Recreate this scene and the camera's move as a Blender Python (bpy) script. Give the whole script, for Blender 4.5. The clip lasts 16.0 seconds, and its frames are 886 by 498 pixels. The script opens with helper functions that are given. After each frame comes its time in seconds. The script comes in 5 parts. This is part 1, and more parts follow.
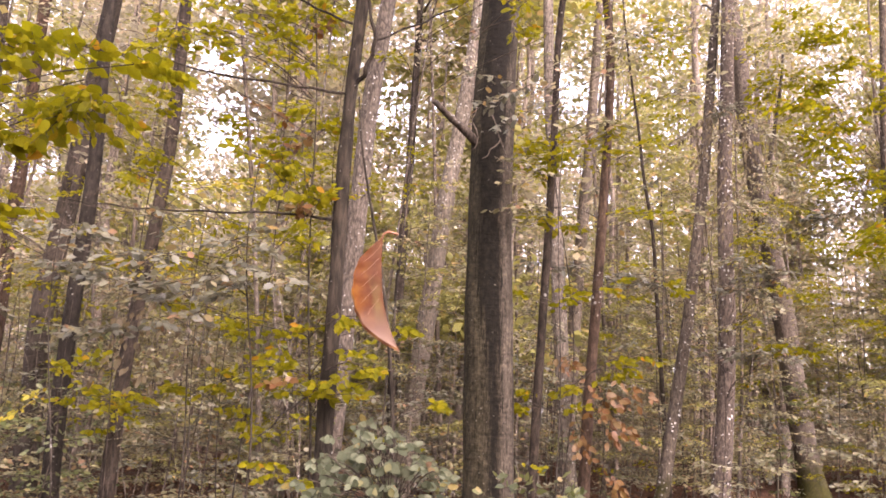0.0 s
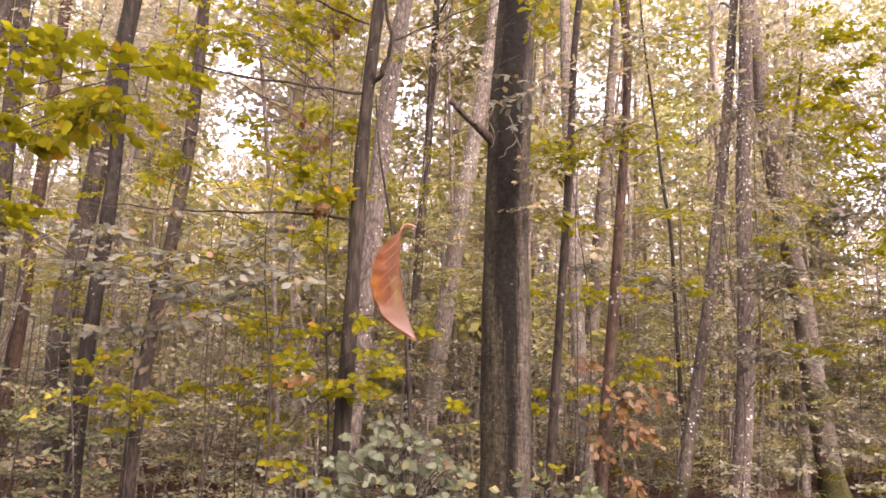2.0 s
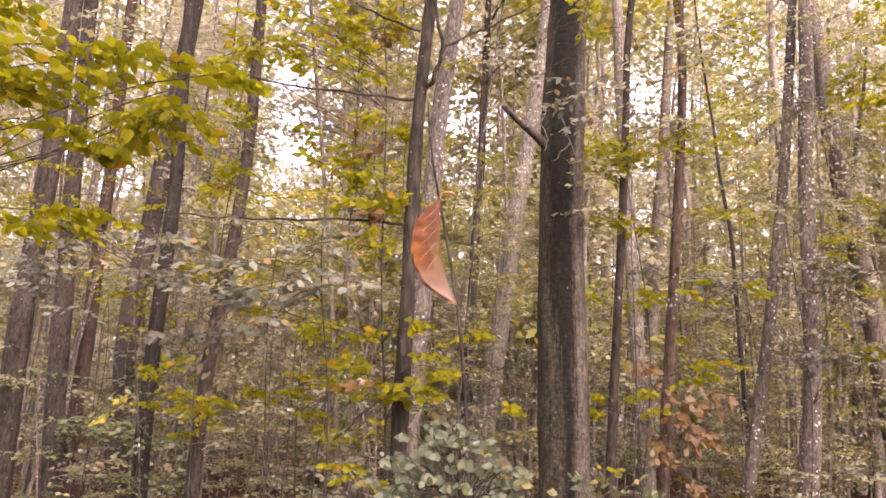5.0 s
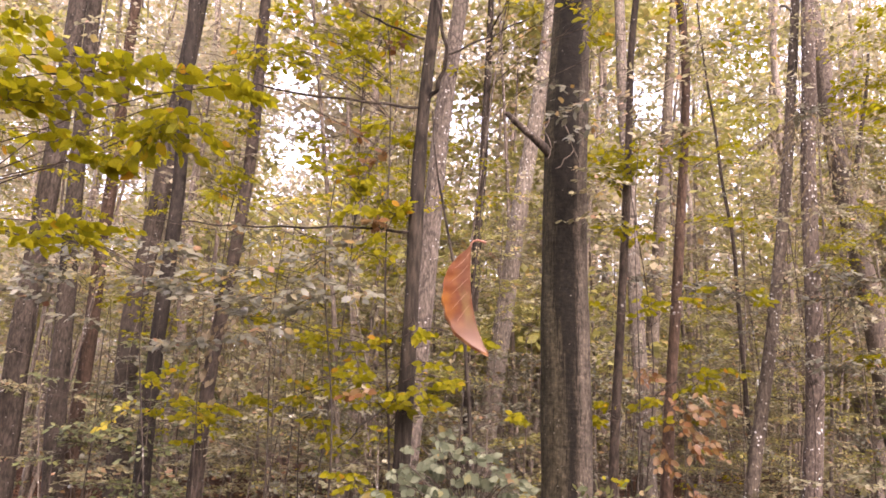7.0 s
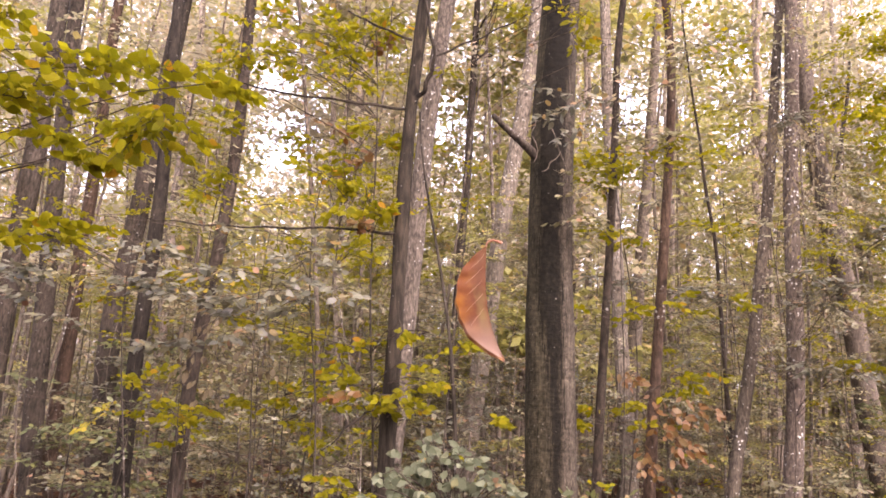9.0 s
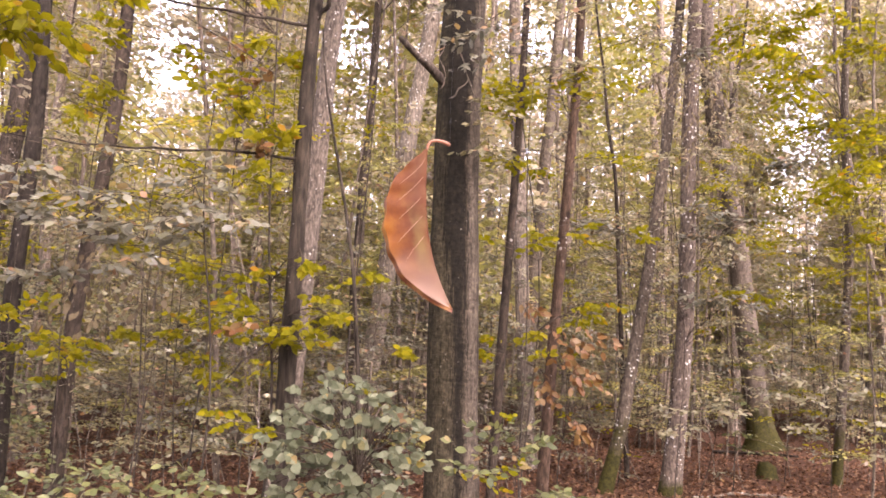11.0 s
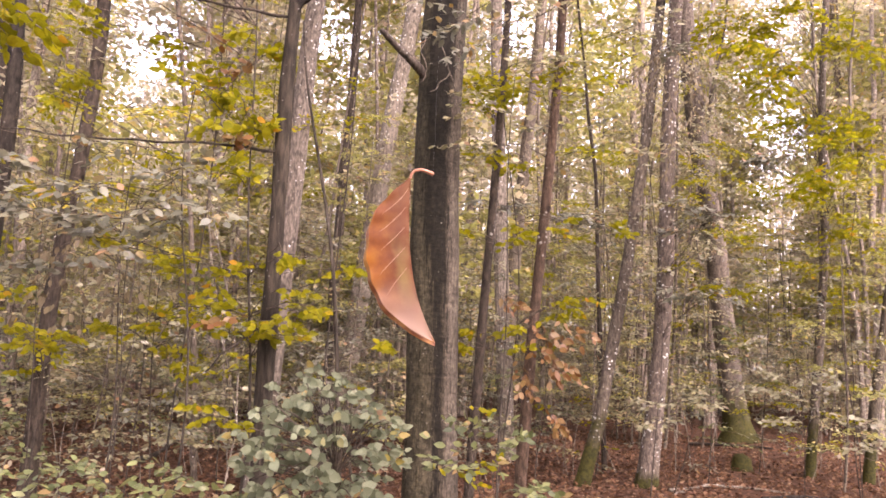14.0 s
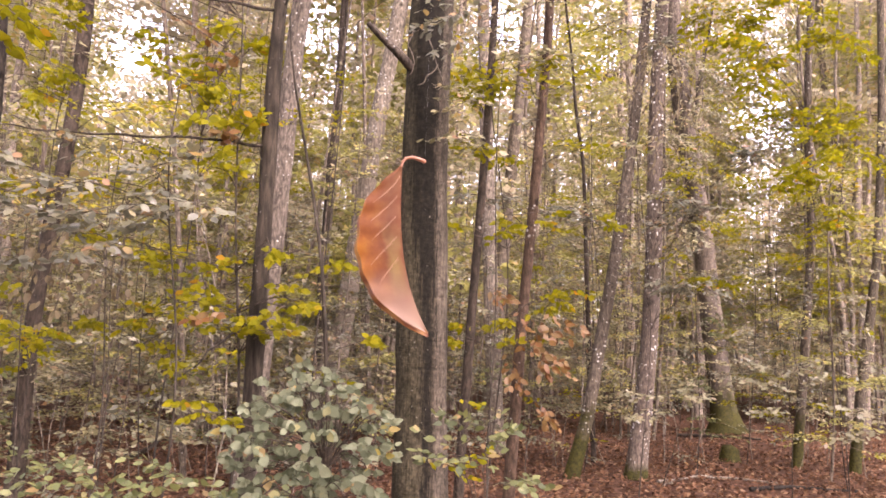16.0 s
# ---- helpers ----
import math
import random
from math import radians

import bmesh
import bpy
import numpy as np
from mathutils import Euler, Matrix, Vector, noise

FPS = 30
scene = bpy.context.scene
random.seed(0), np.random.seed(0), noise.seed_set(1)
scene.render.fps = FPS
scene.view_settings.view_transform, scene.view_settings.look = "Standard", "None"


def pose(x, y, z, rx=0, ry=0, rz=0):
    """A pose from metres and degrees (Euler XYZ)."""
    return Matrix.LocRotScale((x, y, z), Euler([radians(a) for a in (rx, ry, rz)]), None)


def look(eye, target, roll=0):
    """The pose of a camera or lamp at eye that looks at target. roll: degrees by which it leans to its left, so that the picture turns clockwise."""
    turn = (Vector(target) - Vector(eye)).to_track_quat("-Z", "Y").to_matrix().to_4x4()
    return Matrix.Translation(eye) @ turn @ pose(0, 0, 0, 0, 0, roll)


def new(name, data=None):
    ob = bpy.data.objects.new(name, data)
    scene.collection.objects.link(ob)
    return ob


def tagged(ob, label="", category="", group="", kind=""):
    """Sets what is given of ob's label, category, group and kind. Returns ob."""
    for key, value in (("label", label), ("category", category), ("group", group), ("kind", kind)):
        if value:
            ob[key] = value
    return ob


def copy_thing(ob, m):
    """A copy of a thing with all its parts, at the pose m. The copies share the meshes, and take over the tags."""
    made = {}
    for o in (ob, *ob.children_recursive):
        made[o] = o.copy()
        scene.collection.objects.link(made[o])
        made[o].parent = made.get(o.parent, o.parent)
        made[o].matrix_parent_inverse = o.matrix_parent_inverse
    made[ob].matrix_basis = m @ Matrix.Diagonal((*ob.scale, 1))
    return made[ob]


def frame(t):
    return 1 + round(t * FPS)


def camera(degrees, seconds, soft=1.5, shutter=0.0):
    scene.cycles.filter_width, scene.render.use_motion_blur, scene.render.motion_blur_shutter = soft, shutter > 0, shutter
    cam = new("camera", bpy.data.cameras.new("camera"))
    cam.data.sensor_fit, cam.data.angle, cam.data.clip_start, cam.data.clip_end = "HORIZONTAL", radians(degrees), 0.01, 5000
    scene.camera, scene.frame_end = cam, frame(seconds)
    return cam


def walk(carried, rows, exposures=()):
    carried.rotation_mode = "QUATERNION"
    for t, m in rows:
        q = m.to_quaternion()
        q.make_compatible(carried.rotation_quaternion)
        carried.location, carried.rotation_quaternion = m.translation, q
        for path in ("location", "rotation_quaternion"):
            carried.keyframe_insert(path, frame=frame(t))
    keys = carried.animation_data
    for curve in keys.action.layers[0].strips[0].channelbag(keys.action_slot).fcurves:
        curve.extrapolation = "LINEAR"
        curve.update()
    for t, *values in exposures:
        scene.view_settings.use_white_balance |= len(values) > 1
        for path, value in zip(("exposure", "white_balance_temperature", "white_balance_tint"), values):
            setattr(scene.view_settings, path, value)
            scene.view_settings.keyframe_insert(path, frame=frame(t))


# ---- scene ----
# ---- camera and walk ----
cam = camera(57.65, 16.0, soft=1.68, shutter=0.5)
walk(cam, [
    (0, pose(0.0042, -0.0000, 1.6020, 101.984, -2.400, 0.034)),
    (0.5, pose(-0.0047, -0.0020, 1.6050, 101.966, -2.498, 0.164)),
    (1, pose(-0.0004, -0.0020, 1.6000, 102.003, -2.529, 0.438)),
    (1.5, pose(-0.0027, 0.0020, 1.5949, 102.013, -2.453, 0.756)),
    (2, pose(0.0043, -0.0090, 1.5943, 101.953, -2.528, 1.231)),
    (2.5, pose(0.0086, -0.0070, 1.5852, 101.958, -2.710, 1.795)),
    (3, pose(0.0143, -0.0090, 1.5874, 101.877, -2.681, 2.930)),
    (3.5, pose(0.0361, -0.0090, 1.5753, 102.054, -2.347, 4.127)),
    (4, pose(0.0351, -0.0130, 1.5529, 102.190, -2.070, 5.037)),
    (6.5, pose(-0.0098, -0.0060, 1.5927, 102.602, -2.720, 5.392)),
    (7, pose(-0.0052, -0.0120, 1.5959, 102.623, -2.662, 5.307)),
    (7.5, pose(-0.0210, -0.0090, 1.5946, 102.700, -2.708, 4.959)),
    (8, pose(-0.0297, -0.0040, 1.6028, 102.669, -2.946, 4.655)),
    (8.5, pose(-0.0341, -0.0050, 1.6046, 102.738, -2.930, 4.290)),
    (9, pose(-0.0283, 0.0100, 1.5986, 102.857, -2.884, 4.005)),
    (9.5, pose(-0.0425, 0.0530, 1.6037, 102.868, -2.721, 3.491)),
    (10, pose(-0.0488, 0.1210, 1.6131, 99.972, -2.245, -0.047)),
    (10.2, pose(-0.0466, 0.1380, 1.6131, 98.819, -2.218, -1.082)),
    (12.5, pose(-0.0586, 0.1780, 1.6429, 97.949, -2.508, -3.843)),
    (13, pose(-0.0542, 0.1740, 1.6362, 97.957, -2.532, -4.081)),
    (13.5, pose(-0.0504, 0.1710, 1.6405, 97.765, -2.617, -4.216)),
    (14, pose(-0.0520, 0.1710, 1.6405, 97.646, -2.579, -4.463)),
    (14.5, pose(-0.0559, 0.1760, 1.6469, 97.479, -2.734, -4.743)),
    (15, pose(-0.0570, 0.1780, 1.6412, 97.422, -2.704, -4.914)),
    (15.5, pose(-0.0633, 0.1830, 1.6453, 97.309, -2.395, -5.125)),
    (16, pose(-0.0532, 0.1790, 1.6392, 97.262, -2.110, -5.232)),
], exposures=[(0.0, 1.99, 6700, 34), (9.5, 1.99, 6700, 34), (12.0, 2.17, 6700, 34), (16.0, 2.17, 6700, 34)])

# ---- sky and light: a bright overcast autumn day ----
world = bpy.data.worlds.new("overcast_sky")
scene.world = world
world.use_nodes = True
wn, wl = world.node_tree.nodes, world.node_tree.links
wn.clear()
sky = wn.new("ShaderNodeTexSky")
sky.sky_type, sky.sun_disc = "NISHITA", False
sky.sun_elevation, sky.sun_rotation = radians(45), radians(150)
sky.air_density, sky.dust_density = 1.2, 4.0
grey = wn.new("ShaderNodeHueSaturation")
grey.inputs["Saturation"].default_value = 0.45
grey.inputs["Value"].default_value = 1.9
back = wn.new("ShaderNodeBackground")
back.inputs["Strength"].default_value = 0.15
wout = wn.new("ShaderNodeOutputWorld")
wl.new(sky.outputs[0], grey.inputs["Color"])
wl.new(grey.outputs[0], back.inputs["Color"])
wl.new(back.outputs[0], wout.inputs["Surface"])
sun = new("sun", bpy.data.lights.new("sun", "SUN"))
sun.data.energy, sun.data.angle, sun.data.color = 0.8, radians(70), (1.0, 0.96, 0.91)
sun.matrix_world = look((8, -15, 17), (0, 0, 0))


# ---- materials ----
def material(name):
    m = bpy.data.materials.new(name)
    m.use_nodes = True
    n, l = m.node_tree.nodes, m.node_tree.links
    return m, n, l, n["Principled BSDF"]


def ramp(n, stops, constant=False):
    r = n.new("ShaderNodeValToRGB")
    if constant:
        r.color_ramp.interpolation = "CONSTANT"
    while len(r.color_ramp.elements) < len(stops):
        r.color_ramp.elements.new(0.5)
    for e, (p, c) in zip(r.color_ramp.elements, stops):
        e.position, e.color = p, (*c, 1)
    return r


def mixed(n, l, fac, a, b, mode="MIX"):
    m = n.new("ShaderNodeMix")
    m.data_type, m.blend_type = "RGBA", mode
    for socket, value in ((m.inputs[0], fac), (m.inputs[6], a), (m.inputs[7], b)):
        if isinstance(value, (int, float)):
            socket.default_value = value
        elif isinstance(value, tuple):
            socket.default_value = (*value, 1)
        else:
            l.new(value, socket)
    return m.outputs[2]


def noise_node(n, l, scale, detail=4, rough=0.55, stretch=None, vector="Object"):
    t = n.new("ShaderNodeTexNoise")
    t.inputs["Scale"].default_value, t.inputs["Detail"].default_value, t.inputs["Roughness"].default_value = scale, detail, rough
    c = n.new("ShaderNodeTexCoord")
    out = c.outputs[vector]
    if stretch:
        mp = n.new("ShaderNodeMapping")
        mp.inputs["Scale"].default_value = stretch
        l.new(out, mp.inputs["Vector"])
        out = mp.outputs[0]
    l.new(out, t.inputs["Vector"])
    return t


def leaf_material(name, stops, rough=0.42, through_light=0.45, sheen=0.5):
    """Leaf tissue: each leaf takes its own tint; light comes through the blade."""
    m, n, l, p = material(name)
    info, geo = n.new("ShaderNodeObjectInfo"), n.new("ShaderNodeNewGeometry")
    add = n.new("ShaderNodeMath")
    add.operation = "ADD"
    l.new(info.outputs["Random"], add.inputs[0])
    l.new(geo.outputs["Random Per Island"], add.inputs[1])
    fr = n.new("ShaderNodeMath")
    fr.operation = "FRACT"
    l.new(add.outputs[0], fr.inputs[0])
    r = ramp(n, stops)
    l.new(fr.outputs[0], r.inputs[0])
    spots = noise_node(n, l, 45, 3, 0.6)
    sp = ramp(n, [(0.32, (0.45, 0.38, 0.25)), (0.52, (1, 1, 1))])
    l.new(spots.outputs[0], sp.inputs[0])
    col = mixed(n, l, 0.55, r.outputs[0], sp.outputs[0], "MULTIPLY")
    l.new(col, p.inputs["Base Color"])
    p.inputs["Roughness"].default_value = rough
    p.inputs["Specular IOR Level"].default_value = sheen
    tr = n.new("ShaderNodeBsdfTranslucent")
    bright = n.new("ShaderNodeHueSaturation")
    bright.inputs["Saturation"].default_value, bright.inputs["Value"].default_value = 1.0, 1.15
    l.new(col, bright.inputs["Color"])
    l.new(bright.outputs[0], tr.inputs["Color"])
    mx = n.new("ShaderNodeMixShader")
    mx.inputs[0].default_value = through_light
    l.new(p.outputs[0], mx.inputs[1])
    l.new(tr.outputs[0], mx.inputs[2])
    l.new(mx.outputs[0], n["Material Output"].inputs["Surface"])
    return m


def bark_material(name, dark, light, lichen=0.35, moss=0.0, streak=0.0, scale=1.0, grain=0.35):
    """Smooth beech bark: vertical weathering, pale lichen flecks, fine cross wrinkles, moss near the foot."""
    m, n, l, p = material(name)
    big = noise_node(n, l, 3.0 * scale, 5, 0.6, (1, 1, 0.22))
    r = ramp(n, [(0.3, dark), (0.7, light)])
    l.new(big.outputs[0], r.inputs[0])
    fine = noise_node(n, l, 38 * scale, 5, 0.65, (1, 1, grain))
    fr = ramp(n, [(0.36, (0.25, 0.23, 0.21)), (0.5, (0.9, 0.88, 0.85)), (0.66, (1.85, 1.8, 1.72))])
    l.new(fine.outputs[0], fr.inputs[0])
    col = mixed(n, l, 0.8, r.outputs[0], fr.outputs[0], "MULTIPLY")
    if streak:
        # dark wet run down the stem
        run = noise_node(n, l, 5.5, 4, 0.6, (1, 1, 0.045))
        rr = ramp(n, [(0.50, (0, 0, 0)), (0.62, (1, 1, 1))])
        l.new(run.outputs[0], rr.inputs[0])
        k = n.new("ShaderNodeMath")
        k.operation = "MULTIPLY"
        k.inputs[1].default_value = streak
        l.new(rr.outputs[0], k.inputs[0])
        col = mixed(n, l, k.outputs[0], col, (0.018, 0.014, 0.011))
    kv = n.new("ShaderNodeTexVoronoi")
    kv.inputs["Scale"].default_value = 3.4
    kn = noise_node(n, l, 14, 4, 0.65)
    kc = n.new("ShaderNodeMath")
    kc.operation = "MULTIPLY_ADD"
    kc.inputs[1].default_value = 0.22
    l.new(kn.outputs[0], kc.inputs[0])
    kt = n.new("ShaderNodeTexCoord")
    l.new(kt.outputs["Object"], kv.inputs["Vector"])
    l.new(kv.outputs["Distance"], kc.inputs[2])
    kr = ramp(n, [(0.19, (0.22, 0.2, 0.18)), (0.27, (1, 1, 1))])
    l.new(kc.outputs[0], kr.inputs[0])
    col = mixed(n, l, 0.85, col, kr.outputs[0], "MULTIPLY")
    if lichen:
        v = n.new("ShaderNodeTexVoronoi")
        v.inputs["Scale"].default_value = 17 * scale
        c = n.new("ShaderNodeTexCoord")
        l.new(c.outputs["Object"], v.inputs["Vector"])
        patch = noise_node(n, l, 3.2 * scale, 6, 0.72)
        sub = n.new("ShaderNodeMath")
        sub.operation = "SUBTRACT"
        l.new(patch.outputs[0], sub.inputs[0])
        l.new(v.outputs["Distance"], sub.inputs[1])
        lr = ramp(n, [(0.40 - 0.12 * lichen, (0, 0, 0)), (0.47 - 0.12 * lichen, (1, 1, 1))])
        l.new(sub.outputs[0], lr.inputs[0])
        k = n.new("ShaderNodeMath")
        k.operation = "MULTIPLY"
        k.inputs[1].default_value = min(1.0, 0.35 + lichen)
        l.new(lr.outputs[0], k.inputs[0])
        col = mixed(n, l, k.outputs[0], col, (0.42, 0.41, 0.37))
    if moss:
        c = n.new("ShaderNodeTexCoord")
        sx = n.new("ShaderNodeSeparateXYZ")
        l.new(c.outputs["Object"], sx.inputs[0])
        patch = noise_node(n, l, 7, 4, 0.6)
        k = n.new("ShaderNodeMath")
        k.operation = "MULTIPLY_ADD"
        k.inputs[1].default_value, k.inputs[2].default_value = -0.5 / moss, 0.75
        l.new(sx.outputs[2], k.inputs[0])
        k2 = n.new("ShaderNodeMath")
        k2.operation = "ADD"
        l.new(k.outputs[0], k2.inputs[0])
        l.new(patch.outputs[0], k2.inputs[1])
        mr = ramp(n, [(0.7, (0, 0, 0)), (1.0, (1, 1, 1))])
        l.new(k2.outputs[0], mr.inputs[0])
        mc = ramp(n, [(0.35, (0.014, 0.013, 0.0055)), (0.65, (0.046, 0.041, 0.0095))])
        fuzz = noise_node(n, l, 24, 5, 0.7)
        l.new(fuzz.outputs[0], mc.inputs[0])
        col = mixed(n, l, mr.outputs[0], col, mc.outputs[0])
    l.new(col, p.inputs["Base Color"])
    p.inputs["Roughness"].default_value = 0.8
    p.inputs["Specular IOR Level"].default_value = 0.08
    b = n.new("ShaderNodeBump")
    b.inputs["Strength"].default_value, b.inputs["Distance"].default_value = 0.9, 0.015
    l.new(fine.outputs[0], b.inputs["Height"])
    l.new(b.outputs[0], p.inputs["Normal"])
    return m




def stained_bark(r):
    """The large stem: olive brown bark, a broad wet stain that narrows downwards beside a paler grey strip, where
    light from that side is worked into the bark tone, fine cross wrinkles, lichen dots.
    """
    m, n, l, p = material("bark_stained_beech")
    c, sx = n.new("ShaderNodeTexCoord"), n.new("ShaderNodeSeparateXYZ")
    l.new(c.outputs["Object"], sx.inputs[0])

    def calc(op, a, b, k=None):
        q = n.new("ShaderNodeMath")
        q.operation = op
        for socket, value in zip(q.inputs, (a, b, k)):
            if value is None:
                continue
            if isinstance(value, (int, float)):
                socket.default_value = value
            else:
                l.new(value, socket)
        return q.outputs[0]

    edge = noise_node(n, l, 11, 6, 0.7, (1, 1, 0.12))
    streak = noise_node(n, l, 60, 6, 0.72, (1, 1, 0.05))
    fine = noise_node(n, l, 30, 7, 0.72, (1, 1, 0.8))
    ring = noise_node(n, l, 5, 5, 0.62, (0.7, 0.7, 4))
    # the axis bends to one side up to 3.3 m and back above
    axis = calc("ADD", calc("MULTIPLY", calc("MINIMUM", sx.outputs[2], 3.3), -0.0255), calc("MULTIPLY", calc("MAXIMUM", calc("SUBTRACT", sx.outputs[2], 3.7), 0.0), 0.032))
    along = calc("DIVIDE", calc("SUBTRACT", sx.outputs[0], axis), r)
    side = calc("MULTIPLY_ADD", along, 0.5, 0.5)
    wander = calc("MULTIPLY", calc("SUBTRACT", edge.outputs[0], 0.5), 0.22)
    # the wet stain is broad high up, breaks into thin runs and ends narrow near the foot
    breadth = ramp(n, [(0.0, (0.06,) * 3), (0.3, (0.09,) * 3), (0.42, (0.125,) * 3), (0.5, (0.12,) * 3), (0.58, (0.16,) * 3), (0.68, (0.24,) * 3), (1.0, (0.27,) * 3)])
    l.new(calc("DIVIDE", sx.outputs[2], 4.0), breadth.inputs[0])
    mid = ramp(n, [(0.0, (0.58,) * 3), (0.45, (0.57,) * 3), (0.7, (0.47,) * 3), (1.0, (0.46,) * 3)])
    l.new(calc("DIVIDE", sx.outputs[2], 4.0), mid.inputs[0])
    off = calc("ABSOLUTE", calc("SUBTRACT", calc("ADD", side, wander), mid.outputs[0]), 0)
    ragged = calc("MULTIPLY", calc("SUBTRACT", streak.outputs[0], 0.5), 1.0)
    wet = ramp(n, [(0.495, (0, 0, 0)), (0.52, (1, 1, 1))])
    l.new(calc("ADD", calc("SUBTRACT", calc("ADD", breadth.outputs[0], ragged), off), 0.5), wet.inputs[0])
    # past 0.71, bark tone and light from that side are mixed into the colour
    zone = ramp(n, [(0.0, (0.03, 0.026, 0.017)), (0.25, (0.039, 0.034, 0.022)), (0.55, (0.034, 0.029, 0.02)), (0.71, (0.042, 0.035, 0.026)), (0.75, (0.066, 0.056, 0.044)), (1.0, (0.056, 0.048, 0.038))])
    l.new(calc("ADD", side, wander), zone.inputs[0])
    blotch = noise_node(n, l, 6, 5, 0.65, (1, 1, 0.4))
    bl = ramp(n, [(0.35, (0.5, 0.48, 0.45)), (0.62, (1.1, 1.07, 1.03))])
    l.new(blotch.outputs[0], bl.inputs[0])
    base = mixed(n, l, 0.9, zone.outputs[0], bl.outputs[0], "MULTIPLY")
    cr = ramp(n, [(0.38, (0.28, 0.26, 0.24)), (0.46, (0.9, 0.89, 0.88)), (0.62, (1.3, 1.28, 1.25))])
    l.new(streak.outputs[0], cr.inputs[0])
    base = mixed(n, l, 0.8, base, cr.outputs[0], "MULTIPLY")
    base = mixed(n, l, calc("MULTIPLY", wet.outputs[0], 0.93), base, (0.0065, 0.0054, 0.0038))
    fr = ramp(n, [(0.36, (0.4, 0.38, 0.35)), (0.5, (0.95, 0.94, 0.92)), (0.64, (1.8, 1.75, 1.66))])
    l.new(fine.outputs[0], fr.inputs[0])
    col = mixed(n, l, 0.9, base, fr.outputs[0], "MULTIPLY")
    rg = ramp(n, [(0.335, (0.35, 0.34, 0.33)), (0.375, (1, 1, 1))])
    l.new(ring.outputs[0], rg.inputs[0])
    col = mixed(n, l, 0.6, col, rg.outputs[0], "MULTIPLY")
    v = n.new("ShaderNodeTexVoronoi")
    v.inputs["Scale"].default_value = 24
    l.new(c.outputs["Object"], v.inputs["Vector"])
    patch = noise_node(n, l, 4, 6, 0.75)
    dots = ramp(n, [(0.44, (0, 0, 0)), (0.50, (1, 1, 1))])
    l.new(calc("SUBTRACT", patch.outputs[0], v.outputs["Distance"]), dots.inputs[0])
    col = mixed(n, l, calc("MULTIPLY", dots.outputs[0], 0.7), col, (0.19, 0.175, 0.145))
    l.new(col, p.inputs["Base Color"])
    p.inputs["Roughness"].default_value = 0.8
    p.inputs["Specular IOR Level"].default_value = 0.08
    b = n.new("ShaderNodeBump")
    b.inputs["Strength"].default_value, b.inputs["Distance"].default_value = 0.8, 0.012
    l.new(calc("ADD", fine.outputs[0], ring.outputs[0]), b.inputs["Height"])
    l.new(b.outputs[0], p.inputs["Normal"])
    return m


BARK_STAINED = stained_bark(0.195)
BARK = bark_material("bark_beech", (0.059, 0.0466, 0.0356), (0.139, 0.115, 0.0891), 0.3)
BARK_SAP = bark_material("bark_sapling", (0.0105, 0.0083, 0.006), (0.042, 0.0335, 0.025), 0.05, scale=1.25, grain=0.16)
BARK_RED = bark_material("bark_reddish", (0.03, 0.0195, 0.0135), (0.074, 0.0485, 0.0335), 0.2)
BARK_PALE = bark_material("bark_pale", (0.088, 0.073, 0.057), (0.172, 0.145, 0.116), 0.5)
BARK_LICHEN = bark_material("bark_lichen", (0.08382, 0.06557, 0.05084), (0.1574, 0.1263, 0.09898), 0.85)
BARK_MOSS = bark_material("bark_mossy", (0.03802, 0.03068, 0.02173), (0.0918, 0.07558, 0.05623), 0.3, 0.8)
# Lighter than the near bark: the haze of distance is mixed into the colour.
BARK_FAR_HAZE = bark_material("bark_far_haze", (0.12, 0.098, 0.078), (0.265, 0.22, 0.18), 0.5)
BARK_PALEGREY = bark_material("bark_pale_grey", (0.068, 0.056, 0.045), (0.135, 0.112, 0.091), 0.6)
BARK_MID = bark_material("bark_mid_grey", (0.0225, 0.018, 0.014), (0.057, 0.0458, 0.036), 0.06)
BARK_BLACK = bark_material("bark_near_black", (0.009, 0.0072, 0.0055), (0.026, 0.021, 0.0165), 0.02)
BARK_FLECKED = bark_material("bark_flecked", (0.059, 0.0455, 0.036), (0.12, 0.096, 0.077), 1.0, 0.22)
BARK_MOSSFLECK = bark_material("bark_mossy_flecked", (0.04, 0.032, 0.024), (0.1, 0.081, 0.062), 0.8, 1.0)
BARK_BIG = bark_material("bark_big_mossy", (0.046, 0.037, 0.029), (0.1, 0.081, 0.064), 0.2, 1.1)
BARK_DARK = bark_material("bark_dark", (0.0175, 0.0132, 0.0098), (0.046, 0.0353, 0.0268), 0.06)
TWIG = bark_material("bark_twig", (0.0321, 0.0247, 0.0183), (0.0854, 0.0686, 0.052), 0)

GREEN = leaf_material("leaf_yellow_green", [(0.0, (0.135, 0.131, 0.004)), (0.5, (0.19, 0.176, 0.0045)), (0.965, (0.265, 0.232, 0.006)), (1.0, (0.34, 0.17, 0.013))], 0.55, 0.62, 0.1)
OLIVE = leaf_material("leaf_olive", [(0.0, (0.12, 0.11, 0.055)), (0.4, (0.195, 0.18, 0.092)), (0.76, (0.26, 0.232, 0.112)), (0.93, (0.30, 0.24, 0.13)), (1.0, (0.30, 0.165, 0.09))], 0.38, 0.42, 0.5)
SILVER = leaf_material("leaf_grey_green", [(0.0, (0.092, 0.09108, 0.05888)), (0.55, (0.1398, 0.1352, 0.09016)), (0.88, (0.1546, 0.1444, 0.0828)), (0.95, (0.2208, 0.138, 0.0368)), (1.0, (0.2024, 0.1058, 0.06072))], 0.4, 0.35, 0.5)
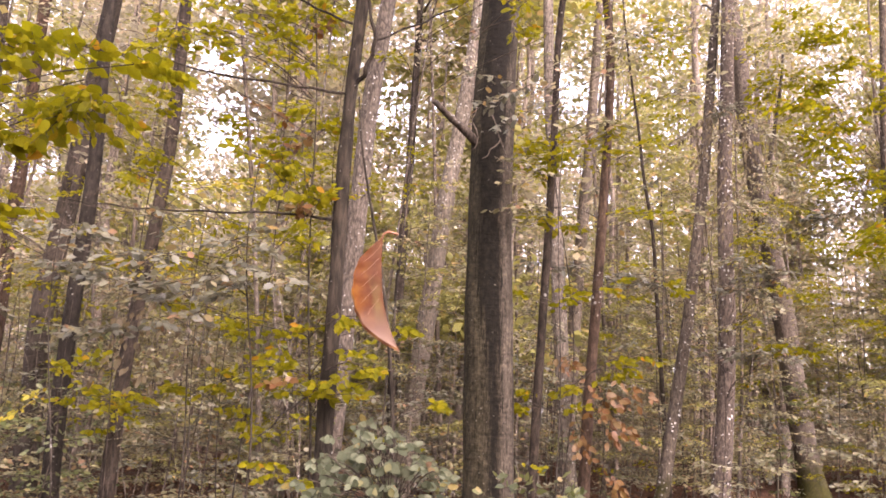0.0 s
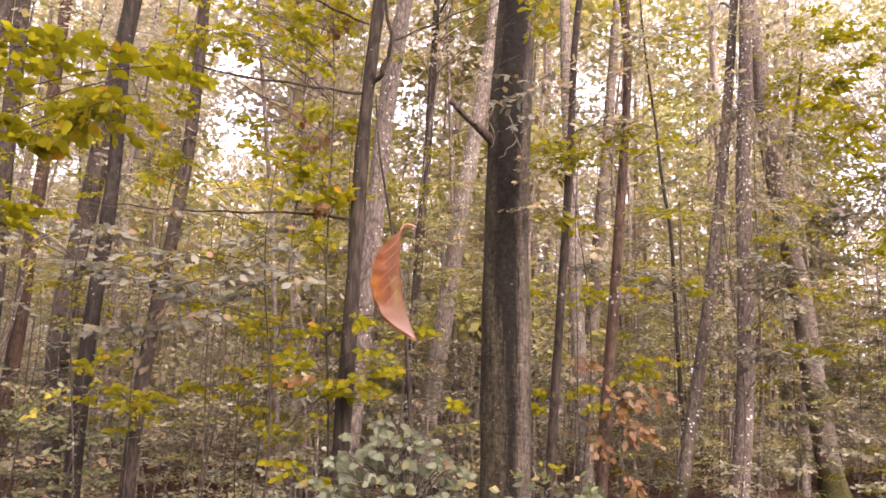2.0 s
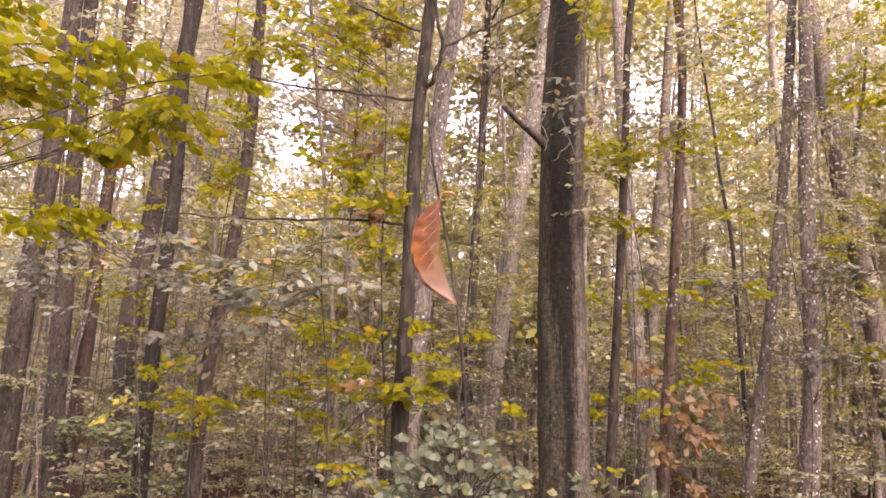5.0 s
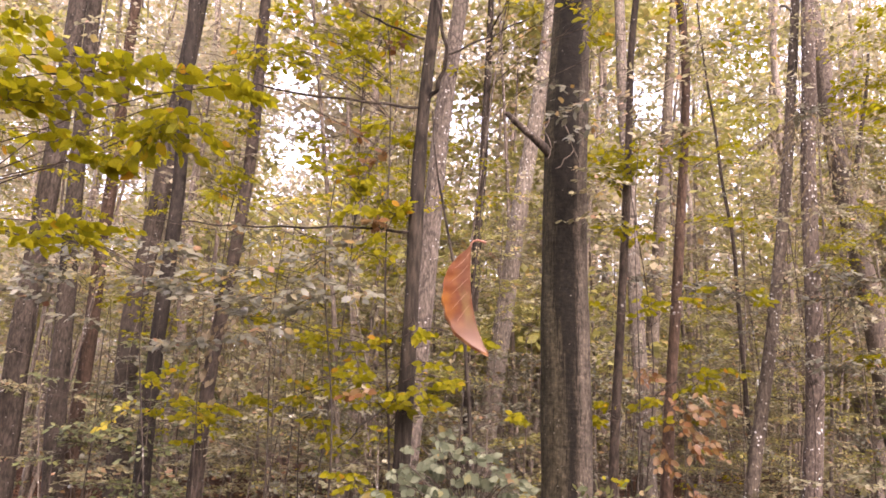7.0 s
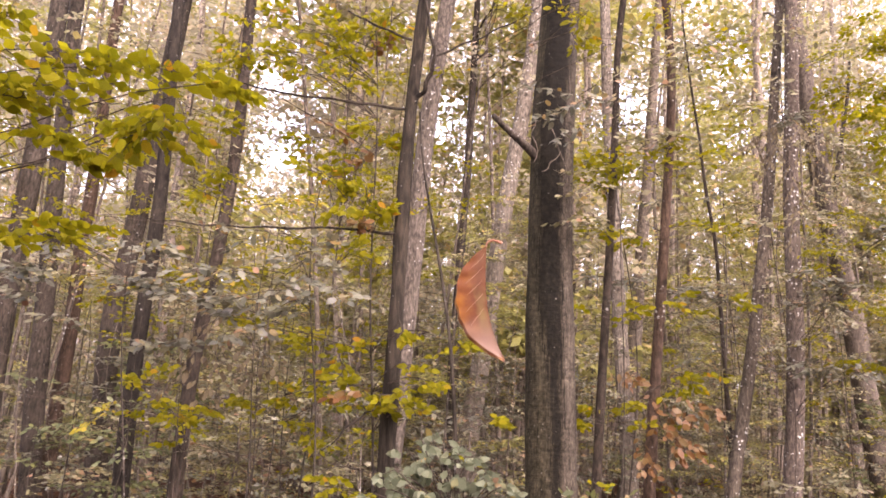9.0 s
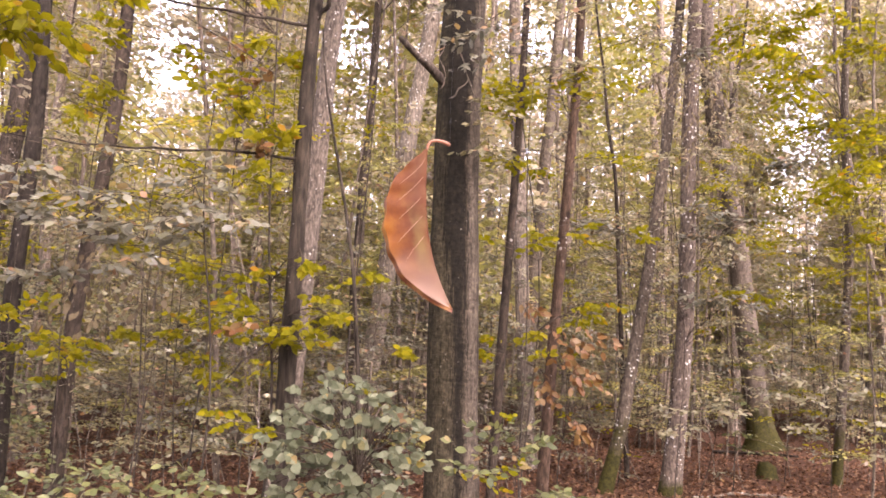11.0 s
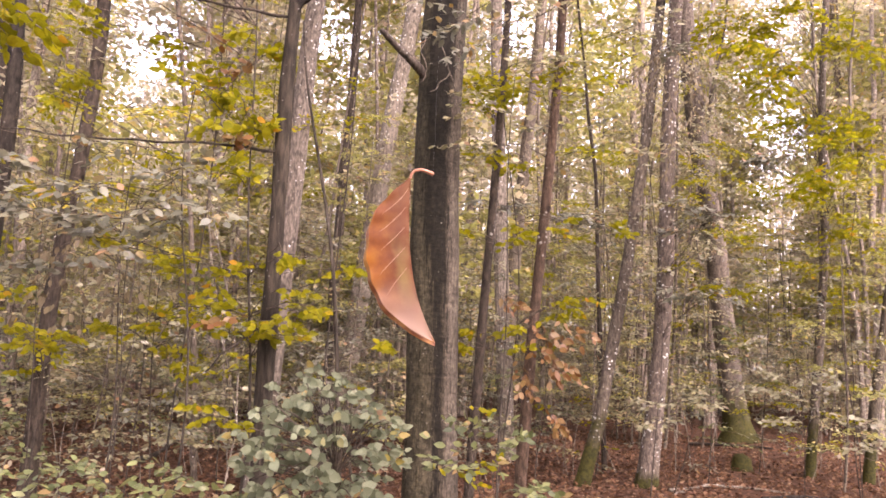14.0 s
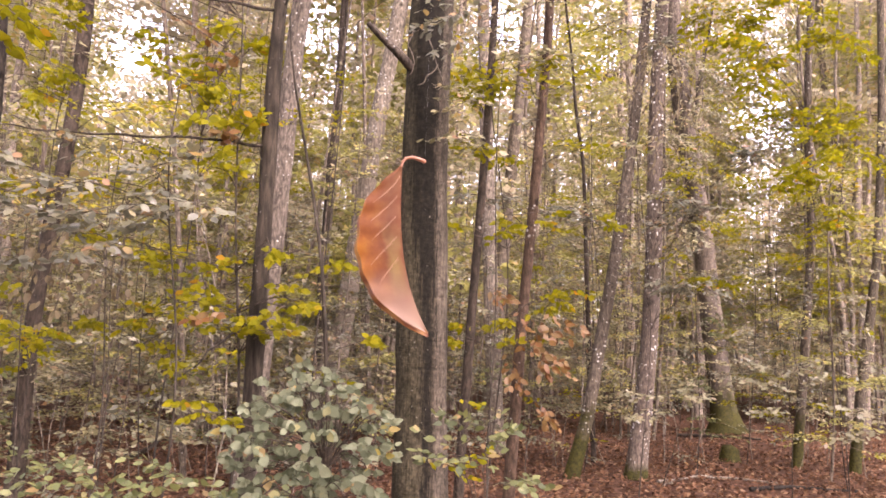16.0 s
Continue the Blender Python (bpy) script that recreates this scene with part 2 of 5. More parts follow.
YELLOW = leaf_material("leaf_autumn_yellow", [(0.0, (0.208, 0.1928, 0.01784)), (0.5, (0.2912, 0.2528, 0.0208)), (0.9, (0.3464, 0.2664, 0.02376)), (1.0, (0.3328, 0.18, 0.02968))], 0.5, 0.5, 0.3)
RUSSET = leaf_material("leaf_russet", [(0.0, (0.115, 0.044, 0.01)), (0.5, (0.14, 0.068, 0.016)), (1.0, (0.145, 0.09, 0.026))], 0.5, 0.4, 0.4)
WITHERED = leaf_material("leaf_withered", [(0.0, (0.054, 0.0378, 0.01701)), (0.5, (0.1026, 0.0756, 0.03645)), (1.0, (0.162, 0.1296, 0.06804))], 0.5, 0.3, 0.3)
LITTER = leaf_material("leaf_litter", [(0.0, (0.0318, 0.0154, 0.0086)), (0.35, (0.0865, 0.0427, 0.0224)), (0.7, (0.137, 0.0718, 0.0389)), (0.88, (0.1563, 0.0922, 0.053)), (1.0, (0.1897, 0.1255, 0.0749))], 0.75, 0.15, 0.08)
# Pale, greyed leaf tones with distance haze put into the colour.
FARLEAF_HAZE = leaf_material("leaf_far_haze", [(0.0, (0.255, 0.225, 0.155)), (0.4, (0.345, 0.308, 0.205)), (0.75, (0.408, 0.36, 0.215)), (1.0, (0.44, 0.33, 0.225))], 0.45, 0.55, 0.5)
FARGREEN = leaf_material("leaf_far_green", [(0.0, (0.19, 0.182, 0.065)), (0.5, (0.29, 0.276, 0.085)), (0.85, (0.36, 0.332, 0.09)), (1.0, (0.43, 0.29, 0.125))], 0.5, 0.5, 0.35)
PALE = leaf_material("leaf_pale", [(0.0, (0.1606, 0.1499, 0.0796)), (0.5, (0.1954, 0.1838, 0.0985)), (0.85, (0.2137, 0.1879, 0.101)), (1.0, (0.2228, 0.1623, 0.101))], 0.36, 0.4, 0.6)
BUSH = leaf_material("leaf_bush_grey_green", [(0.0, (0.075, 0.086, 0.046)), (0.5, (0.118, 0.132, 0.078)), (0.9, (0.155, 0.165, 0.10)), (0.955, (0.1869, 0.1544, 0.03538)), (1.0, (0.2542, 0.1544, 0.09903))], 0.6, 0.35, 0.25)
DULL = leaf_material("leaf_dull_green", [(0.0, (0.055, 0.067, 0.022)), (0.5, (0.102, 0.115, 0.038)), (0.9, (0.145, 0.15, 0.048)), (1.0, (0.2518, 0.1587, 0.0667))], 0.42, 0.4, 0.4)


# ---- mesh tools ----
class Heap:
    """Gathers vertices and faces for one mesh."""

    def __init__(self):
        self.v, self.f, self.n = [], [], 0

    def add(self, verts, faces):
        self.v.append(np.asarray(verts, dtype=float))
        self.f.append(np.asarray(faces, dtype=int) + self.n)
        self.n += len(verts)

    def tube(self, pts, radii, seg=8, flute=0.0, rng=None, cap=True):
        pts, radii = np.asarray(pts, float), np.asarray(radii, float)
        tan = np.gradient(pts, axis=0)
        tan /= np.linalg.norm(tan, axis=1)[:, None] + 1e-9
        ref = np.array([0.0, 1.0, 0.0]) if abs(tan[0][1]) < 0.9 else np.array([1.0, 0.0, 0.0])
        a = np.linspace(0, 2 * np.pi, seg, endpoint=False)
        rings = []
        ph = rng.uniform(0, 6.28, 4) if rng is not None else np.zeros(4)
        for i, (c, r, t) in enumerate(zip(pts, radii, tan)):
            s = np.cross(t, ref)
            s /= np.linalg.norm(s) + 1e-9
            u = np.cross(s, t)
            k = 1 + flute * (np.cos(2 * a + ph[0] + 0.05 * i) + 0.6 * np.cos(3 * a + ph[1] - 0.04 * i) + 0.35 * np.cos(7 * a + ph[2] + 0.02 * i))
            rings.append(c + (r * k * np.cos(a))[:, None] * s + (r * k * np.sin(a))[:, None] * u)
        v = np.concatenate(rings)
        i, j = np.meshgrid(np.arange(len(pts) - 1), np.arange(seg), indexing="ij")
        b, c = i * seg + j, i * seg + (j + 1) % seg
        f = np.stack([b, c, c + seg, b + seg], -1).reshape(-1, 4)
        if cap:
            v = np.concatenate([v, [pts[-1] + tan[-1] * radii[-1] * 0.4]])
            e = (len(pts) - 1) * seg
            tip = len(v) - 1
            cf = np.array([[e + q, e + (q + 1) % seg, tip, tip] for q in range(seg)])
            f = np.concatenate([f, cf])
        self.add(v, f)

    def leaves(self, rows, fine=True):
        """rows of place, way along the blade, face normal, length."""
        if not rows:
            return
        p, d, nn, s = (np.array([r[k] for r in rows], float) for k in range(4))
        d /= np.linalg.norm(d, axis=1)[:, None] + 1e-9
        side = np.cross(nn, d)
        side /= np.linalg.norm(side, axis=1)[:, None] + 1e-9
        up = np.cross(d, side)
        s = s[:, None]
        fold = np.array([0.02 + 0.2 * ((k * 7) % 11) / 11 for k in range(len(rows))])[:, None]
        bend = np.array([-0.16 + 0.3 * ((k * 5) % 13) / 13 for k in range(len(rows))])[:, None]
        if fine:
            t = [p, p + s * (0.30 * d + 0.25 * side + fold * 0.27 * up), p + s * (0.66 * d + 0.21 * side + (fold * 0.25 + bend * 0.4) * up),
                 p + s * (d + bend * up), p + s * (0.66 * d - 0.21 * side + (fold * 0.25 + bend * 0.4) * up), p + s * (0.30 * d - 0.25 * side + fold * 0.27 * up)]
            f = [(0, 1, 2, 3), (0, 3, 4, 5)]
        else:
            t = [p, p + s * (0.48 * d + 0.32 * side + fold * 0.3 * up), p + s * (d + bend * up), p + s * (0.48 * d - 0.32 * side + fold * 0.3 * up)]
            f = [(0, 1, 2, 3)]
        m = len(t)
        v = np.stack(t, 1).reshape(-1, 3)
        base = (np.arange(len(rows)) * m)[:, None, None]
        self.add(v, (base + np.array(f)[None]).reshape(-1, 4))

    def mesh(self, name, mat, smooth=True):
        me = bpy.data.meshes.new(name)
        if self.n:
            v, f = np.concatenate(self.v), np.concatenate(self.f)
            faces = [tuple(q[:3]) if q[2] == q[3] else tuple(q) for q in f.tolist()]
            me.from_pydata(v.tolist(), [], faces)
            if smooth:
                me.polygons.foreach_set("use_smooth", np.ones(len(me.polygons), dtype=bool))
        me.materials.append(mat)
        me.update()
        return me


def part(name, heap, mat, parent, label="", smooth=True):
    ob = new(name, heap.mesh(name, mat, smooth) if isinstance(heap, Heap) else heap)
    ob.parent = parent
    return tagged(ob, label)


def thing(name, label, category, group="", at=(0, 0, 0)):
    ob = new(name)
    ob.empty_display_size = 0.2
    ob.location = at
    return tagged(ob, label, category, group)


def unit(v):
    v = np.asarray(v, float)
    return v / (np.linalg.norm(v) + 1e-9)


def curve_pts(a, b, n, rng, wobble=0.0, sag=0.0):
    """A gently wandering line from a to b."""
    a, b = np.asarray(a, float), np.asarray(b, float)
    t = np.linspace(0, 1, n)[:, None]
    p = a + (b - a) * t
    amp = wobble * np.linalg.norm(b - a)
    k = rng.uniform(-1, 1, (3, 3))
    for h in range(3):
        p = p + amp / (h + 1.3) * np.sin(np.pi * (h + 1) * t) * k[h]
    p[:, 2] += sag * np.sin(np.pi * t[:, 0])
    return p


def ground_z(x, y):
    return 0.05 * np.sin(0.55 * x + 1.3) * np.cos(0.43 * y) + 0.035 * np.sin(1.3 * x - 0.9 * y) + 0.02 * np.sin(2.9 * x + 2.1 * y + 1)


def leaf_row(rng, p, way, size, tilt=0.45, face=(0, 0, 1)):
    n = unit(np.asarray(face, float) + rng.normal(0, tilt, 3))
    w = unit(np.asarray(way, float) + rng.normal(0, 0.25, 3))
    return (p, w, n, size * rng.uniform(0.7, 1.2))


def spray(rng, a, b, twigs, rows, n_side=8, reach=0.35, size=0.065, gap=0.045, tilt=0.4, r=0.004, wobble=0.06, droop=0.12, start=0.25, light=False):
    """A leafy beech branch from a to b: side shoots left and right in one flat layer, leaves set alternately."""
    main = curve_pts(a, b, 9, rng, wobble)
    twigs.append((main[::2] if light else main, np.linspace(r, r * 0.3, 5 if light else 9)))
    way = unit(np.asarray(b, float) - np.asarray(a, float))
    flat = np.cross((0, 0, 1), way)
    flat = unit(flat) if np.linalg.norm(flat) > 0.1 else unit((rng.normal(), rng.normal(), 0))
    shoots = [(main[int(len(main) * 0.5):], way)]
    for k in range(n_side):
        t = start + (1 - start) * (k + rng.uniform(0, 0.8)) / n_side
        o = main[min(8, int(t * 8))] * (1 - (t * 8) % 1) + main[min(8, int(t * 8) + 1)] * ((t * 8) % 1)
        s = 1 if k % 2 else -1
        w = unit(way * 0.75 + flat * s * rng.uniform(0.5, 1.1) + np.array([0, 0, rng.uniform(-0.3, 0.15) - droop]))
        ln = reach * (1.1 - 0.7 * t) * rng.uniform(0.6, 1.25)
        line = curve_pts(o, o + w * ln, 5, rng, 0.06, 0.02 * ln)
        twigs.append((line[::4] if light else line, np.linspace(r * 0.5, r * 0.18, 2 if light else 5)))
        shoots.append((line, w))
    for line, w in shoots:
        ln = np.linalg.norm(line[-1] - line[0])
        n = max(2, int(ln / gap))
        sd = np.cross((0, 0, 1), w)
        for q in range(n):
            t = (q + 0.6) / n * (len(line) - 1)
            i = min(len(line) - 2, int(t))
            p = line[i] + (line[i + 1] - line[i]) * (t - i)
            s = 1 if q % 2 else -1
            rows.append(leaf_row(rng, p, w * 0.6 + sd * s * 0.9 + np.array([0, 0, -0.15]), size, tilt))
        rows.append(leaf_row(rng, line[-1], w, size, tilt))


def add_twigs(twigs, seg=5):
    h = Heap()
    for pts, rad in twigs:
        h.tube(pts, rad, seg)
    return h


# ---- trees placed one by one ----
STEMS = {}


def stem_line(x, y, lean, h, rng, wander=0.012):
    z = np.concatenate([np.linspace(-0.15, 0.6, 6), np.linspace(0.8, h, int(h * 5) + 4)])
    k = rng.uniform(0, 6.28, 4)
    px = x + lean * z + wander * (np.sin(1.1 * z + k[0]) + 0.5 * np.sin(2.7 * z + k[1])) * np.clip(z, 0, 1)
    py = y + wander * (np.sin(0.9 * z + k[2]) + 0.5 * np.sin(2.3 * z + k[3])) * np.clip(z, 0, 1)
    return np.stack([px, py, z + ground_z(x, y)], 1)


def stem_through(via, y, h, rng, wander=0.008):
    """A stem whose axis passes through points (x, z) at depth y; it goes on straight above and below them."""
    x, z = np.array(via, float).T
    zs = np.linspace(-0.6, h, int(h * 6))
    low, high = (x[1] - x[0]) / (z[1] - z[0]), (x[-1] - x[-2]) / (z[-1] - z[-2])
    low, high = np.clip((low, high), -0.12, 0.12)
    xs = np.interp(zs, z, x) + low * np.minimum(zs - z[0], 0) + high * np.maximum(zs - z[-1], 0) * np.exp(-np.maximum(zs - z[-1], 0) / 6)
    xs = np.convolve(np.pad(xs, 2, mode="edge"), np.ones(5) / 5, "valid")
    k = rng.uniform(0, 6.28, 2)
    ys = y + wander * (np.sin(0.9 * zs + k[0]) + 0.5 * np.sin(2.3 * zs + k[1])) * np.clip(zs, 0, 1)
    keep = zs > -0.2
    return np.stack([xs, ys, zs], 1)[keep]


def tree(label, x, y, lean, r, h=16.0, mat=None, seed=0, wander=0.012, flare=0.5, seg=20, crown=True, limbs=(), name="beech_tree", flute=0.035, key="", via=()):
    """A tree by its foot, lean and radius at eye height; limbs are (height, end, radius)."""
    rng = np.random.default_rng(seed + 11)
    mat = mat or BARK
    if via:
        line = stem_through(via, y, h, rng, wander)
        x = float(np.interp(0, line[:, 2], line[:, 0]))
    else:
        line = stem_line(x, y, lean, h, rng, wander)
    root = thing(name, label, "tree", "forest trees", (x, y, float(ground_z(x, y))))
    off = np.array([x, y, float(ground_z(x, y))])
    line = line - off
    z = line[:, 2]
    rad = 0.93 * r * (1.06 - 0.72 * np.clip(z / h, 0, 1) ** 1.1) * (1 + flare * np.exp(-np.clip(z + 0.1, 0, None) / 0.28))
    rad *= 1 + 0.02 * np.sin(3.1 * z + seed) + 0.015 * np.sin(7.3 * z + 2 * seed)
    t = Heap()
    t.tube(line, rad, seg, flute, rng)
    part("trunk", t, mat, root)
    if key:
        STEMS[key] = (root, off, line)
    for q, (hz, end, lr) in enumerate(limbs):
        i = int(np.argmin(abs(z - hz)))
        lm = Heap()
        pts = curve_pts(line[i], np.asarray(end, float) - off, 10, rng, 0.02)
        lm.tube(pts, np.linspace(lr, lr * 0.45, 10), 8)
        part("limb", lm, BARK_MID, root)
    if crown:
        rows = []
        for q in range(9):
            i = int(len(z) * rng.uniform(0.55, 0.97))
            a = rng.uniform(0, 6.28)
            ln = rng.uniform(1.2, 2.6)
            end = line[i] + np.array([math.cos(a) * ln, math.sin(a) * ln, rng.uniform(0.4, 1.5)])
            pts = curve_pts(line[i], end, 6, rng, 0.08)
            lm = Heap()
            lm.tube(pts, np.linspace(r * 0.28, r * 0.06, 6), 6)
            part("limb", lm, mat, root)
            for g in range(130):
                c = pts[rng.integers(2, 6)] + rng.normal(0, 0.5, 3) * (1, 1, 0.5)
                rows.append(leaf_row(rng, c, rng.normal(0, 1, 3), 0.11, 0.5))
        cr = Heap()
        cr.leaves(rows, False)
        tagged(part("crown", cr, FARLEAF_HAZE, root), kind="stuff")
    return root


def feature_trees():
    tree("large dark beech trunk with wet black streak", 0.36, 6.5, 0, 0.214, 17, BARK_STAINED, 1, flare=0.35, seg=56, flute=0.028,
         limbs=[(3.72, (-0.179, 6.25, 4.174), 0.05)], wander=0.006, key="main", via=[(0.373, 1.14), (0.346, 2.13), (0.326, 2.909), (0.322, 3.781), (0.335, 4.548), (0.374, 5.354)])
    tree("pale grey beech trunk behind a forked sapling", -1.3, 10, 0, 0.139, 18, BARK_PALEGREY, 2, key="pale", via=[(-1.323, 1.656), (-1.268, 2.697), (-1.229, 3.564), (-1.177, 4.694), (-1.141, 5.478), (-1.066, 6.288), (-0.945, 7.38)])
    tree("slender dark young beech with crooked stem", 0.75, 7, 0, 0.044, 11, BARK_DARK, 3, seg=14, flare=0.2, key="slender", via=[(0.768, 1.124), (0.804, 1.952), (0.842, 2.627), (0.871, 3.223), (0.913, 4.174), (0.925, 4.78), (0.937, 5.291), (0.99, 5.641)])
    tree("slender reddish brown young beech stem", 1.23, 7.3, 0, 0.058, 12, BARK_RED, 4, seg=14, flare=0.2, key="red", via=[(1.253, 1.129), (1.298, 1.987), (1.357, 2.688), (1.442, 3.905), (1.478, 4.518), (1.498, 5.037), (1.479, 5.45), (1.442, 5.813)])
    tree("straight grey beech trunk flecked with pale lichen", 3.6, 11, 0, 0.127, 19, BARK_FLECKED, 5, flare=0.6, key="lichen", via=[(3.613, 0.265), (3.681, 0.938), (3.784, 2.007), (3.833, 3.003), (3.851, 4.222), (3.87, 5.355), (3.941, 6.618), (3.991, 7.945)])
    tree("crooked small beech with green mossy foot", 2.6, 11.2, 0, 0.095, 14, BARK_MOSSFLECK, 6, flare=0.4, key="crooked", via=[(2.743, 0.019), (2.889, 0.436), (3.003, 0.97), (3.099, 1.588), (3.35, 3.006), (3.463, 3.946), (3.558, 4.591), (3.656, 5.42), (3.768, 6.711), (3.893, 8.066)])
    tree("large grey beech with flared mossy foot", 8.2, 18.5, 0, 0.285, 24, BARK_BIG, 7, flare=1.15, seg=28, flute=0.06, wander=0.02,
         limbs=[(6.6, (7.68, 17.7, 10.39), 0.07)], key="big", via=[(8.226, 0.406), (8.063, 1.559), (7.883, 2.861), (7.74, 4.594), (7.499, 5.945), (7.221, 7.739), (7.055, 9.149), (6.9, 10.587)])
    tree("thin lichen spotted beech trunk", 7.1, 13.3, 0, 0.084, 17, BARK_MOSSFLECK, 8, seg=14, flare=0.3, key="thin", via=[(7.12, -0.017), (7.209, 0.903), (7.279, 1.746), (7.363, 2.796), (7.467, 3.762), (7.451, 4.759), (7.434, 5.663), (7.473, 7.002), (7.555, 8.272)])
    tree("leaning dark young beech with mossy foot", 7.7, 12.8, 0, 0.088, 14, BARK_MOSS, 9, seg=14, flare=0.3, key="edge", via=[(7.821, -0.007), (7.894, 0.703), (7.999, 1.516), (8.122, 2.252), (8.262, 3.188)])
    tree("pale smooth beech trunk in the middle distance", 1.9, 13.5, 0, 0.135, 18, BARK_PALE, 10, via=[(2.063, 0.72), (1.967, 2.301), (1.9, 3.218), (1.84, 4.359), (1.777, 5.343), (1.703, 6.671)])
    tree("dark slim beech trunk among leafy saplings", -3.37, 7.2, 0, 0.076, 14, BARK_BLACK, 11, seg=16, key="slim", via=[(-3.36, 0.888), (-3.374, 1.577), (-3.378, 2.296), (-3.358, 2.993), (-3.342, 3.662), (-3.368, 4.239), (-3.416, 4.956), (-3.437, 5.768)])
    tree("grey beech trunk leaning slightly", -4.7, 9.5, 0, 0.14, 18, BARK_MID, 12, key="lean", via=[(-4.733, 0.774), (-4.784, 1.824), (-4.827, 2.645), (-4.757, 3.358), (-4.688, 3.943), (-4.642, 4.619), (-4.592, 5.236), (-4.499, 6.354)])
    tree("dark leaning beech trunk", -2.98, 7.5, 0, 0.075, 15, BARK_DARK, 13, seg=16, key="dark", via=[(-2.983, 0.936), (-2.972, 1.81), (-2.923, 2.457), (-2.844, 3.014), (-2.797, 3.646), (-2.765, 4.179), (-2.774, 4.665)])
    tree("stout grey beech trunk", -5.5, 8.5, 0, 0.135, 18, BARK_MID, 14, key="stout", via=[(-5.561, 1.441), (-5.57, 2.051), (-5.57, 2.744), (-5.541, 3.529), (-5.506, 4.275), (-5.514, 5.19), (-5.536, 6.372)])
    tree("grey beech trunk in the middle distance", -5.9, 10, 0, 0.128, 18, BARK_MID, 15, via=[(-5.828, 0.755), (-5.929, 1.797), (-5.993, 2.816), (-6.068, 3.882), (-6.15, 4.916), (-6.214, 6.512)])
    tree("reddish grey beech trunk", -5.9, 10.5, 0, 0.105, 17, BARK_RED, 16, via=[(-5.901, 0.724), (-5.908, 1.672), (-5.881, 2.275), (-5.893, 3.048), (-5.913, 3.838), (-5.886, 4.504), (-5.895, 5.435)])
    tree("pale patchy beech trunk with flaking bark", -0.5, 13, 0, 0.165, 18, BARK_PALE, 17, via=[(-0.466, 1.996), (-0.34, 3.077), (-0.174, 4.569), (-0.044, 5.654), (0.121, 6.665), (0.219, 7.495)])
    tree("dark beech trunk in the middle distance", -0.97, 14.5, 0.021, 0.104, 16, BARK_DARK, 18)
    tree("thin dark leaning stem", -0.25, 4.6, 0, 0.0165, 3.5, BARK_SAP, 19, wander=0.004, seg=10, flare=0.1, crown=False, via=[(-0.241, 1.104), (-0.276, 1.607), (-0.296, 1.793), (-0.335, 2.111), (-0.369, 2.44), (-0.428, 2.641), (-0.486, 2.812), (-0.545, 3.057), (-0.589, 3.381)])
    tree("brown beech trunk in the middle distance", 2.436, 17, 0.072, 0.156, 18, BARK, 20)
    tree("thin dark crooked stem", 3.4, 13, 0, 0.046, 9, BARK_DARK, 21, seg=10, flare=0.1, crown=False, via=[(3.458, 2.343), (3.41, 3.218), (3.347, 4.863), (3.192, 5.72), (3.14, 6.506), (3.007, 7.518), (2.93, 8.247)])


feature_trees()


def forked_sapling():
    """The young beech with a fork and two long bare side branches."""
    rng = np.random.default_rng(5)
    line = stem_through([(-0.705, 1.224), (-0.704, 1.794), (-0.718, 2.286), (-0.729, 2.721), (-0.7, 3.143), (-0.693, 3.709), (-0.682, 4.149), (-0.656, 4.489)], 5.0, 5.8, rng, 0.01)
    foot = np.array((float(np.interp(0, line[:, 2], line[:, 0])), 5.0, 0.0))
    foot[2] = ground_z(foot[0], foot[1])
    root = thing("forked_sapling", "forked young beech with rough dark grey stem", "tree", "forest trees", foot)
    pts = line
    ker = np.ones(7) / 7
    sm = np.stack([np.convolve(np.pad(pts[:, k], 3, mode="edge"), ker, "valid") for k in range(3)], 1)
    h = Heap()
    sm = sm - foot
    sm = sm + 0.007 * np.stack([np.sin(0.55 * np.arange(len(sm)) + 1), np.cos(0.43 * np.arange(len(sm))), np.zeros(len(sm))], 1)
    h.tube(sm, np.linspace(0.062, 0.036, len(sm)) * (1 + 0.07 * np.sin(np.arange(len(sm)) * 0.9) + 0.05 * np.sin(np.arange(len(sm)) * 2.3)), 16, 0.07, rng)
    part("trunk", h, BARK_SAP, root)

    def limb(points, r0, r1, n=10):
        q = Heap()
        ps = [np.array(p) - foot for p in points]
        line = np.concatenate([np.linspace(a, b, n, endpoint=False) for a, b in zip(ps[:-1], ps[1:])] + [[ps[-1]]])
        line += np.stack([0.006 * np.sin(np.arange(len(line)) * 0.9 + k) for k in range(3)], 1)
        q.tube(line, np.linspace(r0, r1, len(line)), 7)
        part("limb", q, BARK_SAP, root)

    limb([(-0.708, 5, 3.685), (-0.606, 4.95, 3.813), (-0.543, 4.9, 4.013), (-0.606, 4.9, 4.302), (-0.655, 4.9, 4.684)], 0.017, 0.009)
    limb([(-0.738, 5, 3.685), (-1.066, 4.9, 3.688), (-1.538, 4.8, 3.701), (-1.851, 4.6, 3.708)], 0.011, 0.005)
    limb([(-0.737, 5, 2.826), (-1.044, 4.9, 2.831), (-1.53, 4.8, 2.794), (-1.857, 4.6, 2.749), (-2.208, 4.5, 2.757)], 0.010, 0.004)
    limb([(-0.719, 5, 4.188), (-0.949, 4.9, 4.24), (-1.127, 4.8, 4.29)], 0.010, 0.006)
    limb([(-0.755, 5, 1.753), (-0.891, 4.8, 1.641), (-1.043, 4.7, 1.456)], 0.008, 0.004)
    limb([(-0.555, 4.9, 4.021), (-0.231, 5.1, 4.282), (0.08, 5.3, 4.564), (0.285, 5.4, 4.848)], 0.008, 0.004)


forked_sapling()


